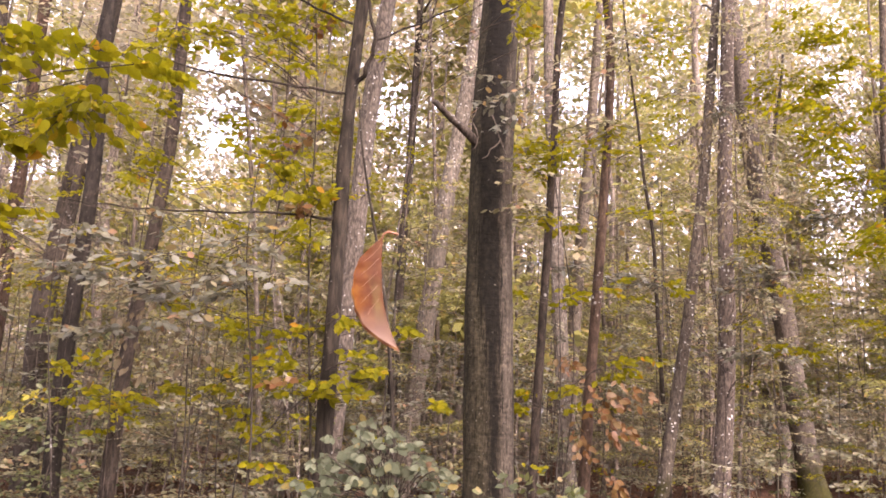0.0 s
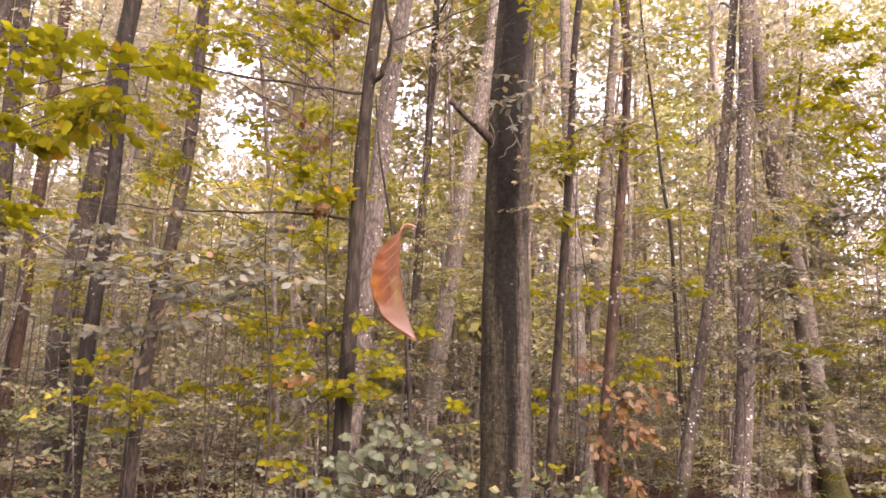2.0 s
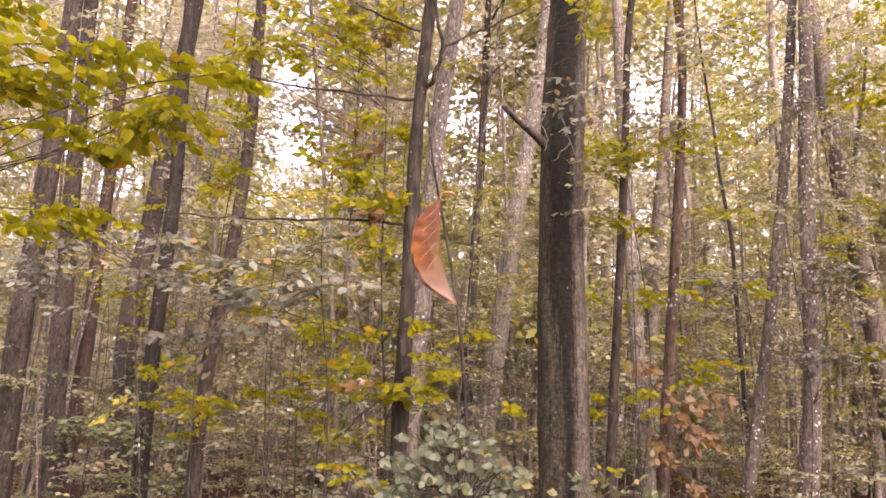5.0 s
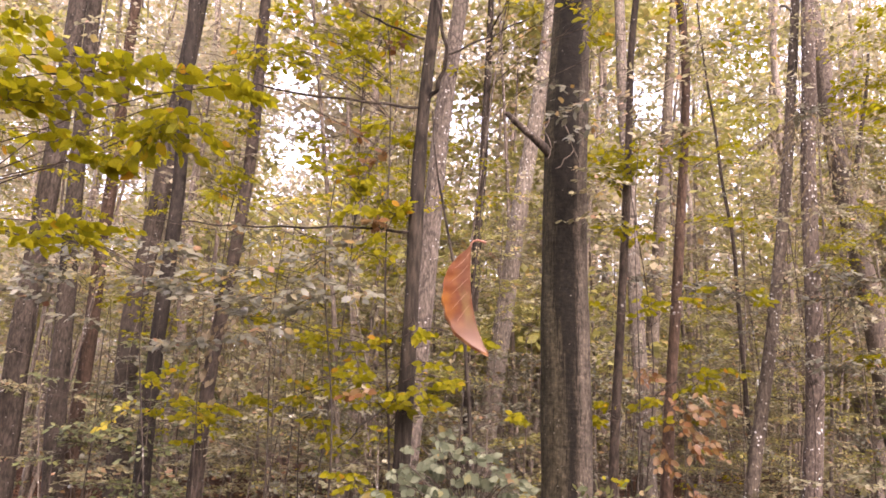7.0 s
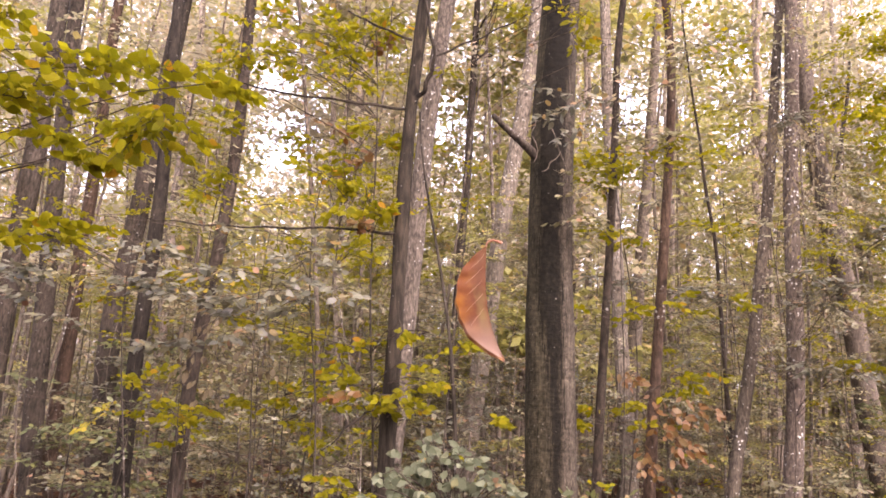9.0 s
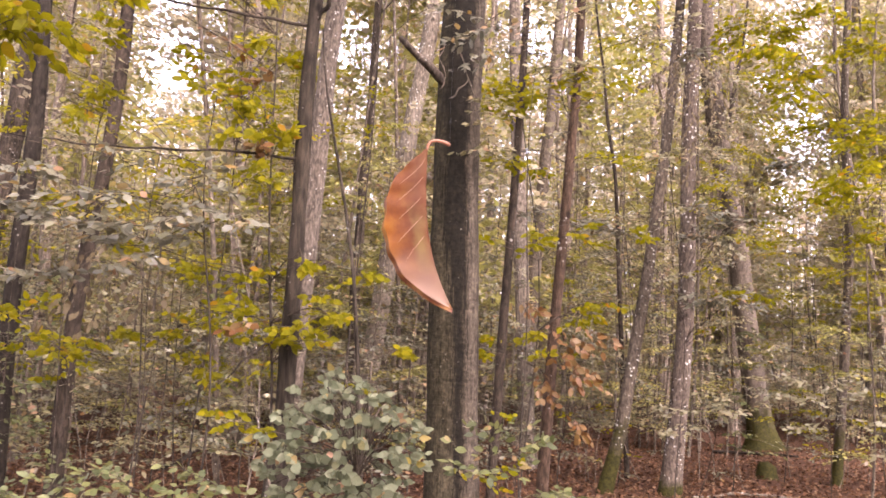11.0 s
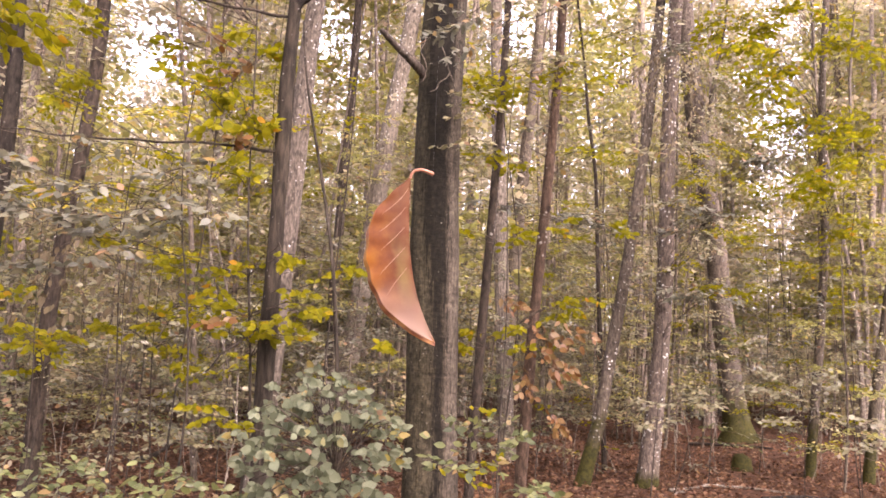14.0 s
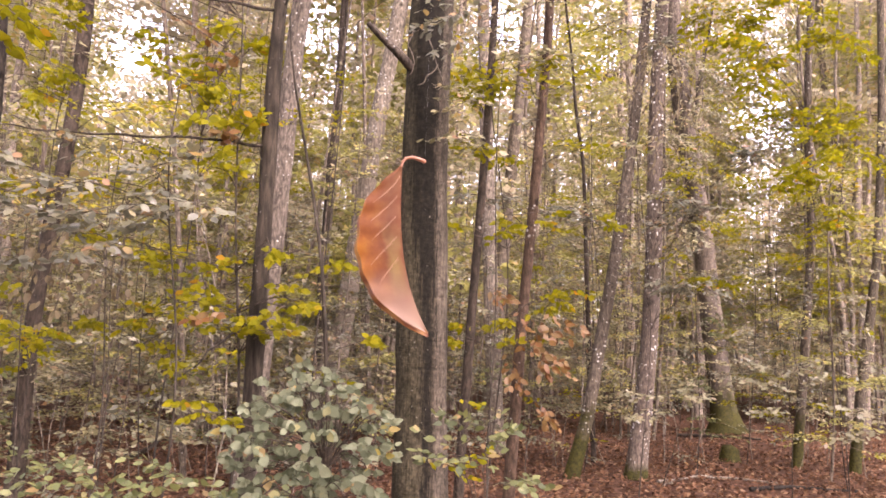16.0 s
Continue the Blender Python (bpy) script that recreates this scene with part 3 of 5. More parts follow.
# ---- ground ----
def build_ground():
    m, n, l, p = material("forest_floor")
    a = noise_node(n, l, 9, 6, 0.65)
    r = ramp(n, [(0.3, (0.03, 0.016, 0.011)), (0.5, (0.066, 0.037, 0.025)), (0.7, (0.105, 0.061, 0.042))])
    l.new(a.outputs[0], r.inputs[0])
    v = n.new("ShaderNodeTexVoronoi")
    v.inputs["Scale"].default_value = 22
    c = n.new("ShaderNodeTexCoord")
    l.new(c.outputs["Object"], v.inputs["Vector"])
    vr = ramp(n, [(0.2, (0.55, 0.5, 0.45)), (0.8, (1.3, 1.25, 1.2))])
    l.new(v.outputs["Color"], vr.inputs[0])
    col = mixed(n, l, 0.8, r.outputs[0], vr.outputs[0], "MULTIPLY")
    l.new(col, p.inputs["Base Color"])
    p.inputs["Roughness"].default_value = 0.95
    p.inputs["Specular IOR Level"].default_value = 0.03
    b = n.new("ShaderNodeBump")
    b.inputs["Strength"].default_value, b.inputs["Distance"].default_value = 0.8, 0.03
    l.new(v.outputs["Distance"], b.inputs["Height"])
    l.new(b.outputs[0], p.inputs["Normal"])
    t = np.linspace(-1, 1, 181)
    ax = 26 * t + 380 * np.sign(t) * np.abs(t) ** 7
    X, Y = np.meshgrid(ax, ax + 8, indexing="ij")
    Z = ground_z(X, Y) + 0.012 * np.sin(7 * X) * np.sin(6.1 * Y)
    k = len(ax)
    i, j = np.meshgrid(np.arange(k - 1), np.arange(k - 1), indexing="ij")
    f = np.stack([i * k + j, (i + 1) * k + j, (i + 1) * k + j + 1, i * k + j + 1], -1).reshape(-1, 4)
    h = Heap()
    h.add(np.stack([X, Y, Z], -1).reshape(-1, 3), f)
    g = new("ground", h.mesh("ground", m))
    tagged(g, "forest floor covered in reddish brown fallen leaves", "ground", kind="structure")


build_ground()


def litter():
    rng = np.random.default_rng(31)
    rows = []
    for k in range(90000):
        y = rng.uniform(6.5, 19) if k % 3 else 3 + 27 * rng.random() ** 1.2
        x = rng.uniform(-0.75, 0.85) * (y + 2)
        if k % 5 == 4:
            # round the viewer
            x, y = rng.uniform(-6, 6), rng.uniform(-6, 5.5)
        z = ground_z(x, y) + rng.uniform(0.005, 0.05)
        rows.append(leaf_row(rng, (x, y, z), (rng.normal(), rng.normal(), rng.normal() * 0.25), 0.072, 0.5))
    h = Heap()
    h.leaves(rows, False)
    ob = new("leaf_litter", h.mesh("leaf_litter", LITTER, False))
    tagged(ob, "reddish brown fallen beech leaves on the forest floor", "leaf litter", kind="stuff")


litter()


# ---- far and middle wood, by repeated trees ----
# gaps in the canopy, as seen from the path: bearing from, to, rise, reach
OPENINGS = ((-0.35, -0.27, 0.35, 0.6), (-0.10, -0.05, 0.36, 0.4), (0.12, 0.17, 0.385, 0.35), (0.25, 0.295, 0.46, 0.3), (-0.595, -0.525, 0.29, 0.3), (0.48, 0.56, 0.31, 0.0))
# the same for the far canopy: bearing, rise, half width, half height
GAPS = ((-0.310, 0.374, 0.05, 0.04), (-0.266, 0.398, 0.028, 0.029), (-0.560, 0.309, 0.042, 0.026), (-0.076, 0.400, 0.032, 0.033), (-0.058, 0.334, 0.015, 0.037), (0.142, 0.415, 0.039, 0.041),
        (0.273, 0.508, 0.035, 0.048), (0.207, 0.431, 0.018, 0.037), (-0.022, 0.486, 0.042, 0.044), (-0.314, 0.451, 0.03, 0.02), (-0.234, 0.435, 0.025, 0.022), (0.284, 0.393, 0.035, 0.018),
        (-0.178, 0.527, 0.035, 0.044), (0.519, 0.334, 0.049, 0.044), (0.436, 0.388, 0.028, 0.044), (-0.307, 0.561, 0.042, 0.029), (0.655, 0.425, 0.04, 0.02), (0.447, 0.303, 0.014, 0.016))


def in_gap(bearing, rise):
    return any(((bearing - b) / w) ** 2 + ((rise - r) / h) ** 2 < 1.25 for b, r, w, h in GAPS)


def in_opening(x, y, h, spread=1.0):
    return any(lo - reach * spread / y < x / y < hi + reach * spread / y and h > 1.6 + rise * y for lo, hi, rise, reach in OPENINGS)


def far_tree(seed, h, r, start, limbs, per, size, mat):
    rng = np.random.default_rng(seed)
    root = thing("forest_tree", "tall slim beech with thin yellowing crown", "tree", "background trees")
    line = stem_line(0, 0, rng.uniform(-0.03, 0.03), h, rng, wander=0.06)[::3] - (0, 0, float(ground_z(0, 0)))
    z = line[:, 2]
    t = Heap()
    t.tube(line, r * (1.05 - 0.85 * np.clip(z / h, 0, 1)), 9, 0.02, rng)
    part("trunk", t, BARK_FAR_HAZE, root)
    rows = []
    for q in range(limbs):
        u = start + (0.98 - start) * (q + rng.random()) / limbs
        i = int(len(z) * u)
        a = rng.uniform(0, 6.28)
        ln = rng.uniform(1.0, 2.6) * (1.25 - 0.6 * u)
        end = line[i] + np.array([math.cos(a) * ln, math.sin(a) * ln, rng.uniform(-0.1, 0.9)])
        pts = curve_pts(line[i], end, 6, rng, 0.08)
        lm = Heap()
        lm.tube(pts, np.linspace(r * 0.22, r * 0.05, 6), 5)
        part("limb", lm, BARK_FAR_HAZE, root)
        for k in range(9):
            hub = pts[rng.integers(1, 6)] + rng.normal(0, 0.6, 3) * (1, 1, 0.9)
            flat = rng.normal(0, 0.25, 2)
            for g in range(per // 9):
                o = rng.normal(0, 0.42, 2)
                c = hub + np.array([o[0], o[1], o @ flat + rng.normal(0, 0.09)])
                rows.append(leaf_row(rng, c, rng.normal(0, 1, 3) * (1, 1, 0.4), size, 0.6))
    cr = Heap()
    cr.leaves(rows, False)
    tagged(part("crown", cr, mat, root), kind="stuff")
    return root


def sapling(seed, h, n_br, mat, size=0.075, low=0.12, label="leafy young beech with thin stem and layered sprays"):
    rng = np.random.default_rng(seed)
    root = thing("beech_sapling", label, "sapling", "understorey saplings")
    line = curve_pts((0, 0, -0.1), (rng.normal(0, 0.25), rng.normal(0, 0.25), h), 16, rng, 0.03)
    t = Heap()
    t.tube(line, np.linspace(0.008 + 0.0026 * h, 0.004, 16), 7)
    part("stem", t, BARK, root)
    rows, twigs = [], []
    for q in range(n_br):
        u = low + (1 - low) * (q + rng.random()) / n_br
        o = line[min(15, int(u * 15))]
        a = rng.uniform(0, 6.28)
        ln = rng.uniform(0.7, 1.6) * (1.15 - 0.6 * u)
        b = o + np.array([math.cos(a) * ln, math.sin(a) * ln, rng.uniform(-0.15, 0.35) * ln])
        spray(rng, o, b, twigs, rows, 9, 0.6, size, 0.042, 0.55, 0.006, light=True)
    tagged(part("twig_mass", add_twigs(twigs, 3), TWIG, root), kind="stuff")
    lv = Heap()
    lv.leaves(rows, False)
    tagged(part("foliage", lv, mat, root), kind="stuff")
    return root


def scatter():
    rng = np.random.default_rng(77)
    kinds = [far_tree(200 + k, 13 + 1.9 * k, 0.055 + 0.018 * k, 0.10 + 0.05 * (k % 3), 6, 333, 0.212, FARGREEN if k % 2 else FARLEAF_HAZE) for k in range(6)]
    used = [False] * 6
    n = 0
    for k in range(2500):
        if n >= 200:
            break
        y = rng.uniform(15.5, 46)
        x = rng.uniform(-0.82, 0.95) * y
        q = int(rng.integers(0, 6))
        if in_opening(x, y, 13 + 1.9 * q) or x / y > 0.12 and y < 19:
            continue
        m = pose(x, y, float(ground_z(x, y)), rng.normal(0, 1.5), rng.normal(0, 2.0), rng.uniform(0, 360))
        if not used[q]:
            kinds[q].matrix_basis = m
            used[q] = True
        else:
            copy_thing(kinds[q], m)
        n += 1
    for x, y, q in ((-3.2, 15.5, 3), (-8.6, 23, 5), (-3.9, 21, 4), (-7.5, 17, 4), (5.5, 21, 4), (7.4, 24, 5), (9.5, 23, 4), (4.4, 26, 5), (10.9, 20.5, 3), (10.6, 27, 5), (3.6, 23, 4), (6.6, 20.5, 5), (11.9, 22.5, 4), (4.9, 23.5, 3), (8.0, 27, 4), (12, 28, 3), (2.2, 25, 3), (-9.5, 19, 3), (-11, 22, 4)):
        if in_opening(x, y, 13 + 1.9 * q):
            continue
        copy_thing(kinds[q], pose(x, y, float(ground_z(x, y)), 0, 0, 37 * x))
    # unseen trees added behind and beside the viewer close the wood and block light
    for k in range(30):
        a = rng.uniform(0.25 * math.pi, 1.75 * math.pi)
        d = rng.uniform(12, 26) if k > 15 else rng.uniform(6.5, 12)
        x, y = math.sin(a) * d, math.cos(a) * d
        copy_thing(kinds[int(rng.integers(2, 6))], pose(x, y, float(ground_z(x, y)), 0, 0, rng.uniform(0, 360)))

    mats = [OLIVE, SILVER, OLIVE, OLIVE, FARGREEN, PALE, OLIVE, FARGREEN]
    heights = (2.2, 2.8, 3.6, 4.6, 5.5, 6.0, 7.5, 8.0)
    saps = [sapling(400 + k, heights[k], 10 + 2 * k, mats[k]) for k in range(8)]
    used = [False] * 8

    def put(q, x, y):
        m = pose(x, y, float(ground_z(x, y)), 0, 0, rng.uniform(0, 360))
        if not used[q]:
            saps[q].matrix_basis = m
            used[q] = True
        else:
            copy_thing(saps[q], m)

    n = 0
    for k in range(4000):
        if n >= 132:
            break
        y = rng.uniform(7, 27)
        x = rng.uniform(-0.66, 0.66) * y
        side = x / y
        if y < 9 and x > -1.4:
            continue
        if side < -0.15 and y < 12.5 and rng.random() < 0.88:
            continue
        if side > 0.12 and (y < 11.5 or y < 16 and rng.random() < 0.4):
            continue
        q = int(rng.integers(0, 8))
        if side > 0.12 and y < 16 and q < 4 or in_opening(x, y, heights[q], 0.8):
            continue
        if side < 0.05 and q == 7 and rng.random() < 0.5 or q == 5 and rng.random() < 0.5:
            continue
        put(q, x, y)
        n += 1
    # taller saplings fill the middle storey
    for k in range(14):
        y = rng.uniform(15, 28)
        x, q = rng.uniform(-0.66, 0.3) * y, int(rng.integers(4, 8))
        if not in_opening(x, y, heights[q], 0.6) and not (x / y > 0.1 and y < 16):
            put(q, x, y)


scatter()


def airy_sapling(seed, h, n_br, mat, size, label):
    """A slim understorey beech with a few loose, flat sprays."""
    rng = np.random.default_rng(seed)
    root = thing("beech_sapling", label, "sapling", "understorey saplings")
    line = curve_pts((0, 0, -0.1), (rng.normal(0, 0.3), rng.normal(0, 0.3), h), 14, rng, 0.11)
    t = Heap()
    t.tube(line, np.linspace(0.0035 + 0.001 * h, 0.002, 14), 6)
    part("stem", t, BARK_PALE, root)
    rows, twigs = [], []
    for q in range(n_br):
        u = 0.2 + 0.8 * (q + rng.random()) / n_br
        o = line[min(13, int(u * 13))]
        a = rng.uniform(0, 6.28)
        ln = rng.uniform(0.45, 1.1) * (1.2 - 0.6 * u)
        b = o + np.array([math.cos(a) * ln, math.sin(a) * ln, rng.uniform(-0.2, 0.3) * ln])
        spray(rng, o, b, twigs, rows, 6, 0.34, size, 0.062, 0.45, 0.0035, light=True, start=0.3)
    rows = [(p, d, unit(np.asarray(n) + (0, -0.35, 0)), q) for p, d, n, q in rows]
    tagged(part("twig_mass", add_twigs(twigs, 3), TWIG, root), kind="stuff")
    lv = Heap()
    lv.leaves(rows, True)
    tagged(part("foliage", lv, mat, root), kind="stuff")
    return root


def understorey():
    """Loose leafy layers between the stems, nearer on the one side of the large beech than on the other."""
    rng = np.random.default_rng(303)
    sorts = ((1.9, SILVER, "grey green"), (2.4, DULL, "dull green"), (3.0, OLIVE, "olive"), (3.6, SILVER, "grey green"), (4.3, GREEN, "yellow green"), (5.2, OLIVE, "olive"), (6.0, GREEN, "yellow green"), (5.0, PALE, "pale green"))
    kinds = [airy_sapling(700 + k, h, 7 + int(2.2 * h), mat, 0.078, "slim young beech with loose " + tint + " sprays") for k, (h, mat, tint) in enumerate(sorts)]
    used = [False] * len(kinds)
    n = 0
    for k in range(3000):
        if n >= 52:
            break
        left = n % 5 < 3
        y = rng.uniform(7.6, 13) if left else rng.uniform(10.4, 16)
        bearing = rng.uniform(-0.68, -0.03) if left else rng.uniform(0.1, 0.66)
        q = int(rng.integers(0, len(kinds)))
        h = sorts[q][0]
        if abs(bearing + 0.14) < 0.03 and y < 6 or abs(bearing - 0.05) < 0.2 and y < 7.6 or not left and y < 11.5 and (h < 2.6 or h > 4):
            continue
        if -0.42 < bearing < -0.2 and h > 1.2 + 0.3 * y or left and bearing < -0.45 and h > 1.6 + 0.27 * y:
            continue
        m = pose(bearing * y, y, float(ground_z(bearing * y, y)), 0, 0, rng.uniform(0, 360))
        if used[q]:
            copy_thing(kinds[q], m)
        else:
            kinds[q].matrix_basis, used[q] = m, True
        n += 1


understorey()


def pole(seed, h, r):
    rng = np.random.default_rng(seed)
    root = thing("young_beech", "thin straight young beech with sparse leaves", "tree", "young trees")
    line = curve_pts((0, 0, -0.1), (rng.normal(0, 0.3), rng.normal(0, 0.3), h), 12, rng, 0.02)
    t = Heap()
    t.tube(line, np.linspace(r, r * 0.3, 12), 7)
    part("trunk", t, BARK_LICHEN if seed % 2 else BARK, root)
    rows = []
    for q in range(3):
        o = line[int(rng.integers(4, 12))]
        a = rng.uniform(0, 6.28)
        ln = rng.uniform(0.6, 1.4)
        e = o + np.array([math.cos(a) * ln, math.sin(a) * ln, rng.uniform(0, 0.6)])
        lm = Heap()
        pts = curve_pts(o, e, 5, rng, 0.06)
        lm.tube(pts, np.linspace(r * 0.25, 0.004, 5), 4)
        part("limb", lm, BARK_FAR_HAZE, root)
        for g in range(150):
            c = pts[rng.integers(1, 5)] + rng.normal(0, 0.26, 3) * (1, 1, 0.4)
            rows.append(leaf_row(rng, c, rng.normal(0, 1, 3) * (1, 1, 0.4), 0.1, 0.5))
    cr = Heap()
    cr.leaves(rows, False)
    tagged(part("crown", cr, FARLEAF_HAZE, root), kind="stuff")
    return root


def poles():
    rng = np.random.default_rng(55)
    kinds = [pole(600 + k, 7 + 2.2 * k, 0.024 + 0.009 * k) for k in range(5)]
    used = [False] * 5
    n = 0
    while n < 125:
        y = 10 + 26 * rng.random()
        x = rng.uniform(-0.68, 0.68 if n % 3 else 0.1) * y
        q = int(rng.integers(0, 5))
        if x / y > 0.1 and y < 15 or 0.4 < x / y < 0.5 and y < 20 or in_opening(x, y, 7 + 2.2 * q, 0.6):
            continue
        m = pose(x, y, float(ground_z(x, y)), rng.normal(0, 3), rng.normal(0, 3), rng.uniform(0, 360))
        if not used[q]:
            kinds[q].matrix_basis, used[q] = m, True
        else:
            copy_thing(kinds[q], m)
        n += 1


poles()


def far_wood():
    """The wood goes on to the horizon: thin stems and clumps of leaves."""
    rng = np.random.default_rng(9)
    t, rows = Heap(), []
    for k in range(540):
        y = rng.uniform(44, 90)
        x = rng.uniform(-0.85, 1.0) * y
        h = rng.uniform(12, 22)
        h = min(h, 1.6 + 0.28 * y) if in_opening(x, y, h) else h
        line = curve_pts((x, y, -0.2), (x + rng.normal(0, 0.5), y, h), 6, rng, 0.01)
        t.tube(line, np.linspace(rng.uniform(0.08, 0.2), 0.04, 6), 6)
        for g in range(150):
            z = h * rng.uniform(0.02, 1.0)
            rows.append(leaf_row(rng, (x + rng.normal(0, 1.6), y + rng.normal(0, 1.6), z), rng.normal(0, 1, 3), 0.46, 0.7))
    for g in range(9000):
        y = rng.uniform(95, 140)
        rows.append(leaf_row(rng, (rng.uniform(-0.85, 1.0) * y, y, 19 * rng.random()), rng.normal(0, 1, 3), 1.5, 0.8))
    for g in range(9000):
        y = rng.uniform(36, 75)
        rows.append(leaf_row(rng, (rng.uniform(-0.75, 0.75) * y, y, 7 * rng.random() ** 1.3), rng.normal(0, 1, 3), 0.5, 0.8))
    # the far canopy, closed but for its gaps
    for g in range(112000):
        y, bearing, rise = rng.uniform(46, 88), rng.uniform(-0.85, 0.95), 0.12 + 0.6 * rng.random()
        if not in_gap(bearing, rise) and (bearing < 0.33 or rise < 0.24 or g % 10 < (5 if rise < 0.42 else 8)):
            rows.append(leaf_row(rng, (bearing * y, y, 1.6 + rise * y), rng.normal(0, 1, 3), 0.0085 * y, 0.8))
    tagged(new("distant_trunks", t.mesh("distant_trunks", BARK_FAR_HAZE)), "distant slim tree trunks of the wood", "far trees", kind="stuff")
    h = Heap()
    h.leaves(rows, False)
    tagged(new("distant_foliage", h.mesh("distant_foliage", FARLEAF_HAZE, False)), "distant yellowing foliage of the wood", "far foliage", kind="stuff")


far_wood()


# ---- single leaves for the near plants ----
def leaf_meshes(mat, tag, broad=1.0):
    """Five beech leaves: oval blade with pointed tip, fold along the rib, wavy rim and short stalk; each 1 long."""
    out = []
    for k in range(5):
        rng = np.random.default_rng(900 + k)
        fold, bend, skew = rng.uniform(0.05, 0.3), rng.uniform(-0.25, 0.2), rng.uniform(-0.05, 0.05)
        u = np.linspace(0, 1, 7)
        w = 0.285 * broad * np.sin(np.pi * u ** 0.82) ** 0.95
        rib = np.stack([skew * np.sin(np.pi * u), u, bend * u ** 2], 1)
        wave = 0.03 * np.sin(u * 17 + k)
        lf = rib + np.stack([-w, 0.06 * w, fold * w + wave * (w > 0.05)], 1)
        rt = rib + np.stack([w, 0.06 * w, fold * w - wave * (w > 0.05)], 1)
        h = Heap()
        v = np.concatenate([rib, lf[1:-1], rt[1:-1]])
        L = lambda i: i if i in (0, 6) else 6 + i
        R = lambda i: i if i in (0, 6) else 11 + i
        f = []
        for i in range(6):
            a = [i, i + 1, L(i + 1), L(i)]
            b = [i, R(i), R(i + 1), i + 1]
            for q in (a, b):
                q = list(dict.fromkeys(q))
                f.append(tuple(q) if len(q) == 4 else (q[0], q[1], q[2], q[2]))
        h.add(v, f)
        h.tube([(0, -0.16, 0.02), (0, -0.08, 0.0), (0, 0.02, 0)], [0.012, 0.011, 0.01], 3)
        out.append(h.mesh("leaf_" + tag, mat))
    return out


LEAVES = {"green": leaf_meshes(GREEN, "green"), "silver": leaf_meshes(SILVER, "silver"), "russet": leaf_meshes(RUSSET, "russet"),
          "yellow": leaf_meshes(YELLOW, "yellow"), "olive": leaf_meshes(OLIVE, "olive"), "withered": leaf_meshes(WITHERED, "withered"), "pale": leaf_meshes(PALE, "pale"), "dull": leaf_meshes(DULL, "dull"), "bush": leaf_meshes(BUSH, "bush", 1.25)}
STUFF = {"green": GREEN, "silver": SILVER, "russet": RUSSET, "yellow": YELLOW, "olive": OLIVE, "withered": WITHERED, "pale": PALE, "dull": DULL, "bush": BUSH}


def leaf_objects(rows, kind, parent, rng):
    for p, d, n, s in rows:
        y = Vector(unit(d))
        x = y.cross(Vector(unit(n)))
        if x.length < 1e-3:
            continue
        x.normalize()
        z = x.cross(y)
        ob = new("leaf", LEAVES[kind][int(rng.integers(0, 5))])
        m = Matrix((x, y, z)).transposed().to_4x4()
        ob.parent = parent
        ob.matrix_basis = Matrix.Translation(p) @ m @ Matrix.Scale(float(s), 4)


def branchy(label, foot, h, targets, kind="olive", seed=0, single=0, size=0.065, stem=0.012, face=(0, 0, 1), tilt=0.45, lean=(0, 0), name="beech_sapling", bark=None, category="sapling", droop=0.12, n_side=9, gap=0.045, hang=0.0, on=""):
    """A young tree by its foot; each target is (start of the leafy part, end, width of the spray)."""
    rng = np.random.default_rng(seed + 1500)
    fx, fy = foot
    if on:
        root, base, line = STEMS[on]
    else:
        base = np.array([fx, fy, float(ground_z(fx, fy))])
        root = thing(name, label, category, "understorey saplings", base)
        stem *= 0.6
        line = curve_pts((0, 0, -0.1), (lean[0], lean[1], h), 18, rng, 0.04)
        t = Heap()
        t.tube(line, np.linspace(stem * 1.25, stem * 0.4, 18), 9, 0.02, rng)
        part("stem", t, bark or BARK_MID, root)
    mid = line[len(line) // 2]
    left = single
    rest, loose = [], []
    for a, b, wide in targets:
        a, b = np.asarray(a, float) - base, np.asarray(b, float) - base
        i = int(np.argmin(abs(line[:, 2] - max(0.15, a[2] - 0.25 * np.linalg.norm(a[:2] - mid[:2])))))
        twigs, rows = [], []
        if np.linalg.norm(a - line[i]) > 0.03:
            twigs.append((curve_pts(line[i], a, 8, rng, 0.05, 0.04), np.linspace(min(0.0034, stem * 0.4), 0.0024, 8)))
        spray(rng, a, b, twigs, rows, n_side, wide, size, gap, tilt, min(0.0045, stem * 0.45), 0.05, droop, 0.05)
        rows = [(p, unit(np.asarray(d) * (1 - hang) + np.array([0, 0, -hang])), unit(np.asarray(n) + np.asarray(face, float) - (0, 0, 1)), s) for p, d, n, s in rows]
        br = part("branch", add_twigs(twigs[:1], 6), TWIG, root)
        if left > 0:
            tagged(part("twig_mass", add_twigs(twigs[1:], 4), TWIG, br), kind="stuff")
            leaf_objects(rows, kind, br, rng)
            left -= len(rows)
        else:
            rest += rows
            loose += twigs[1:]
    if loose:
        tagged(part("twig_mass", add_twigs(loose, 4), TWIG, root), kind="stuff")
    if rest:
        hp = Heap()
        hp.leaves(rest, True)
        tagged(part("foliage", hp, STUFF[kind], root), kind="stuff")
    return root


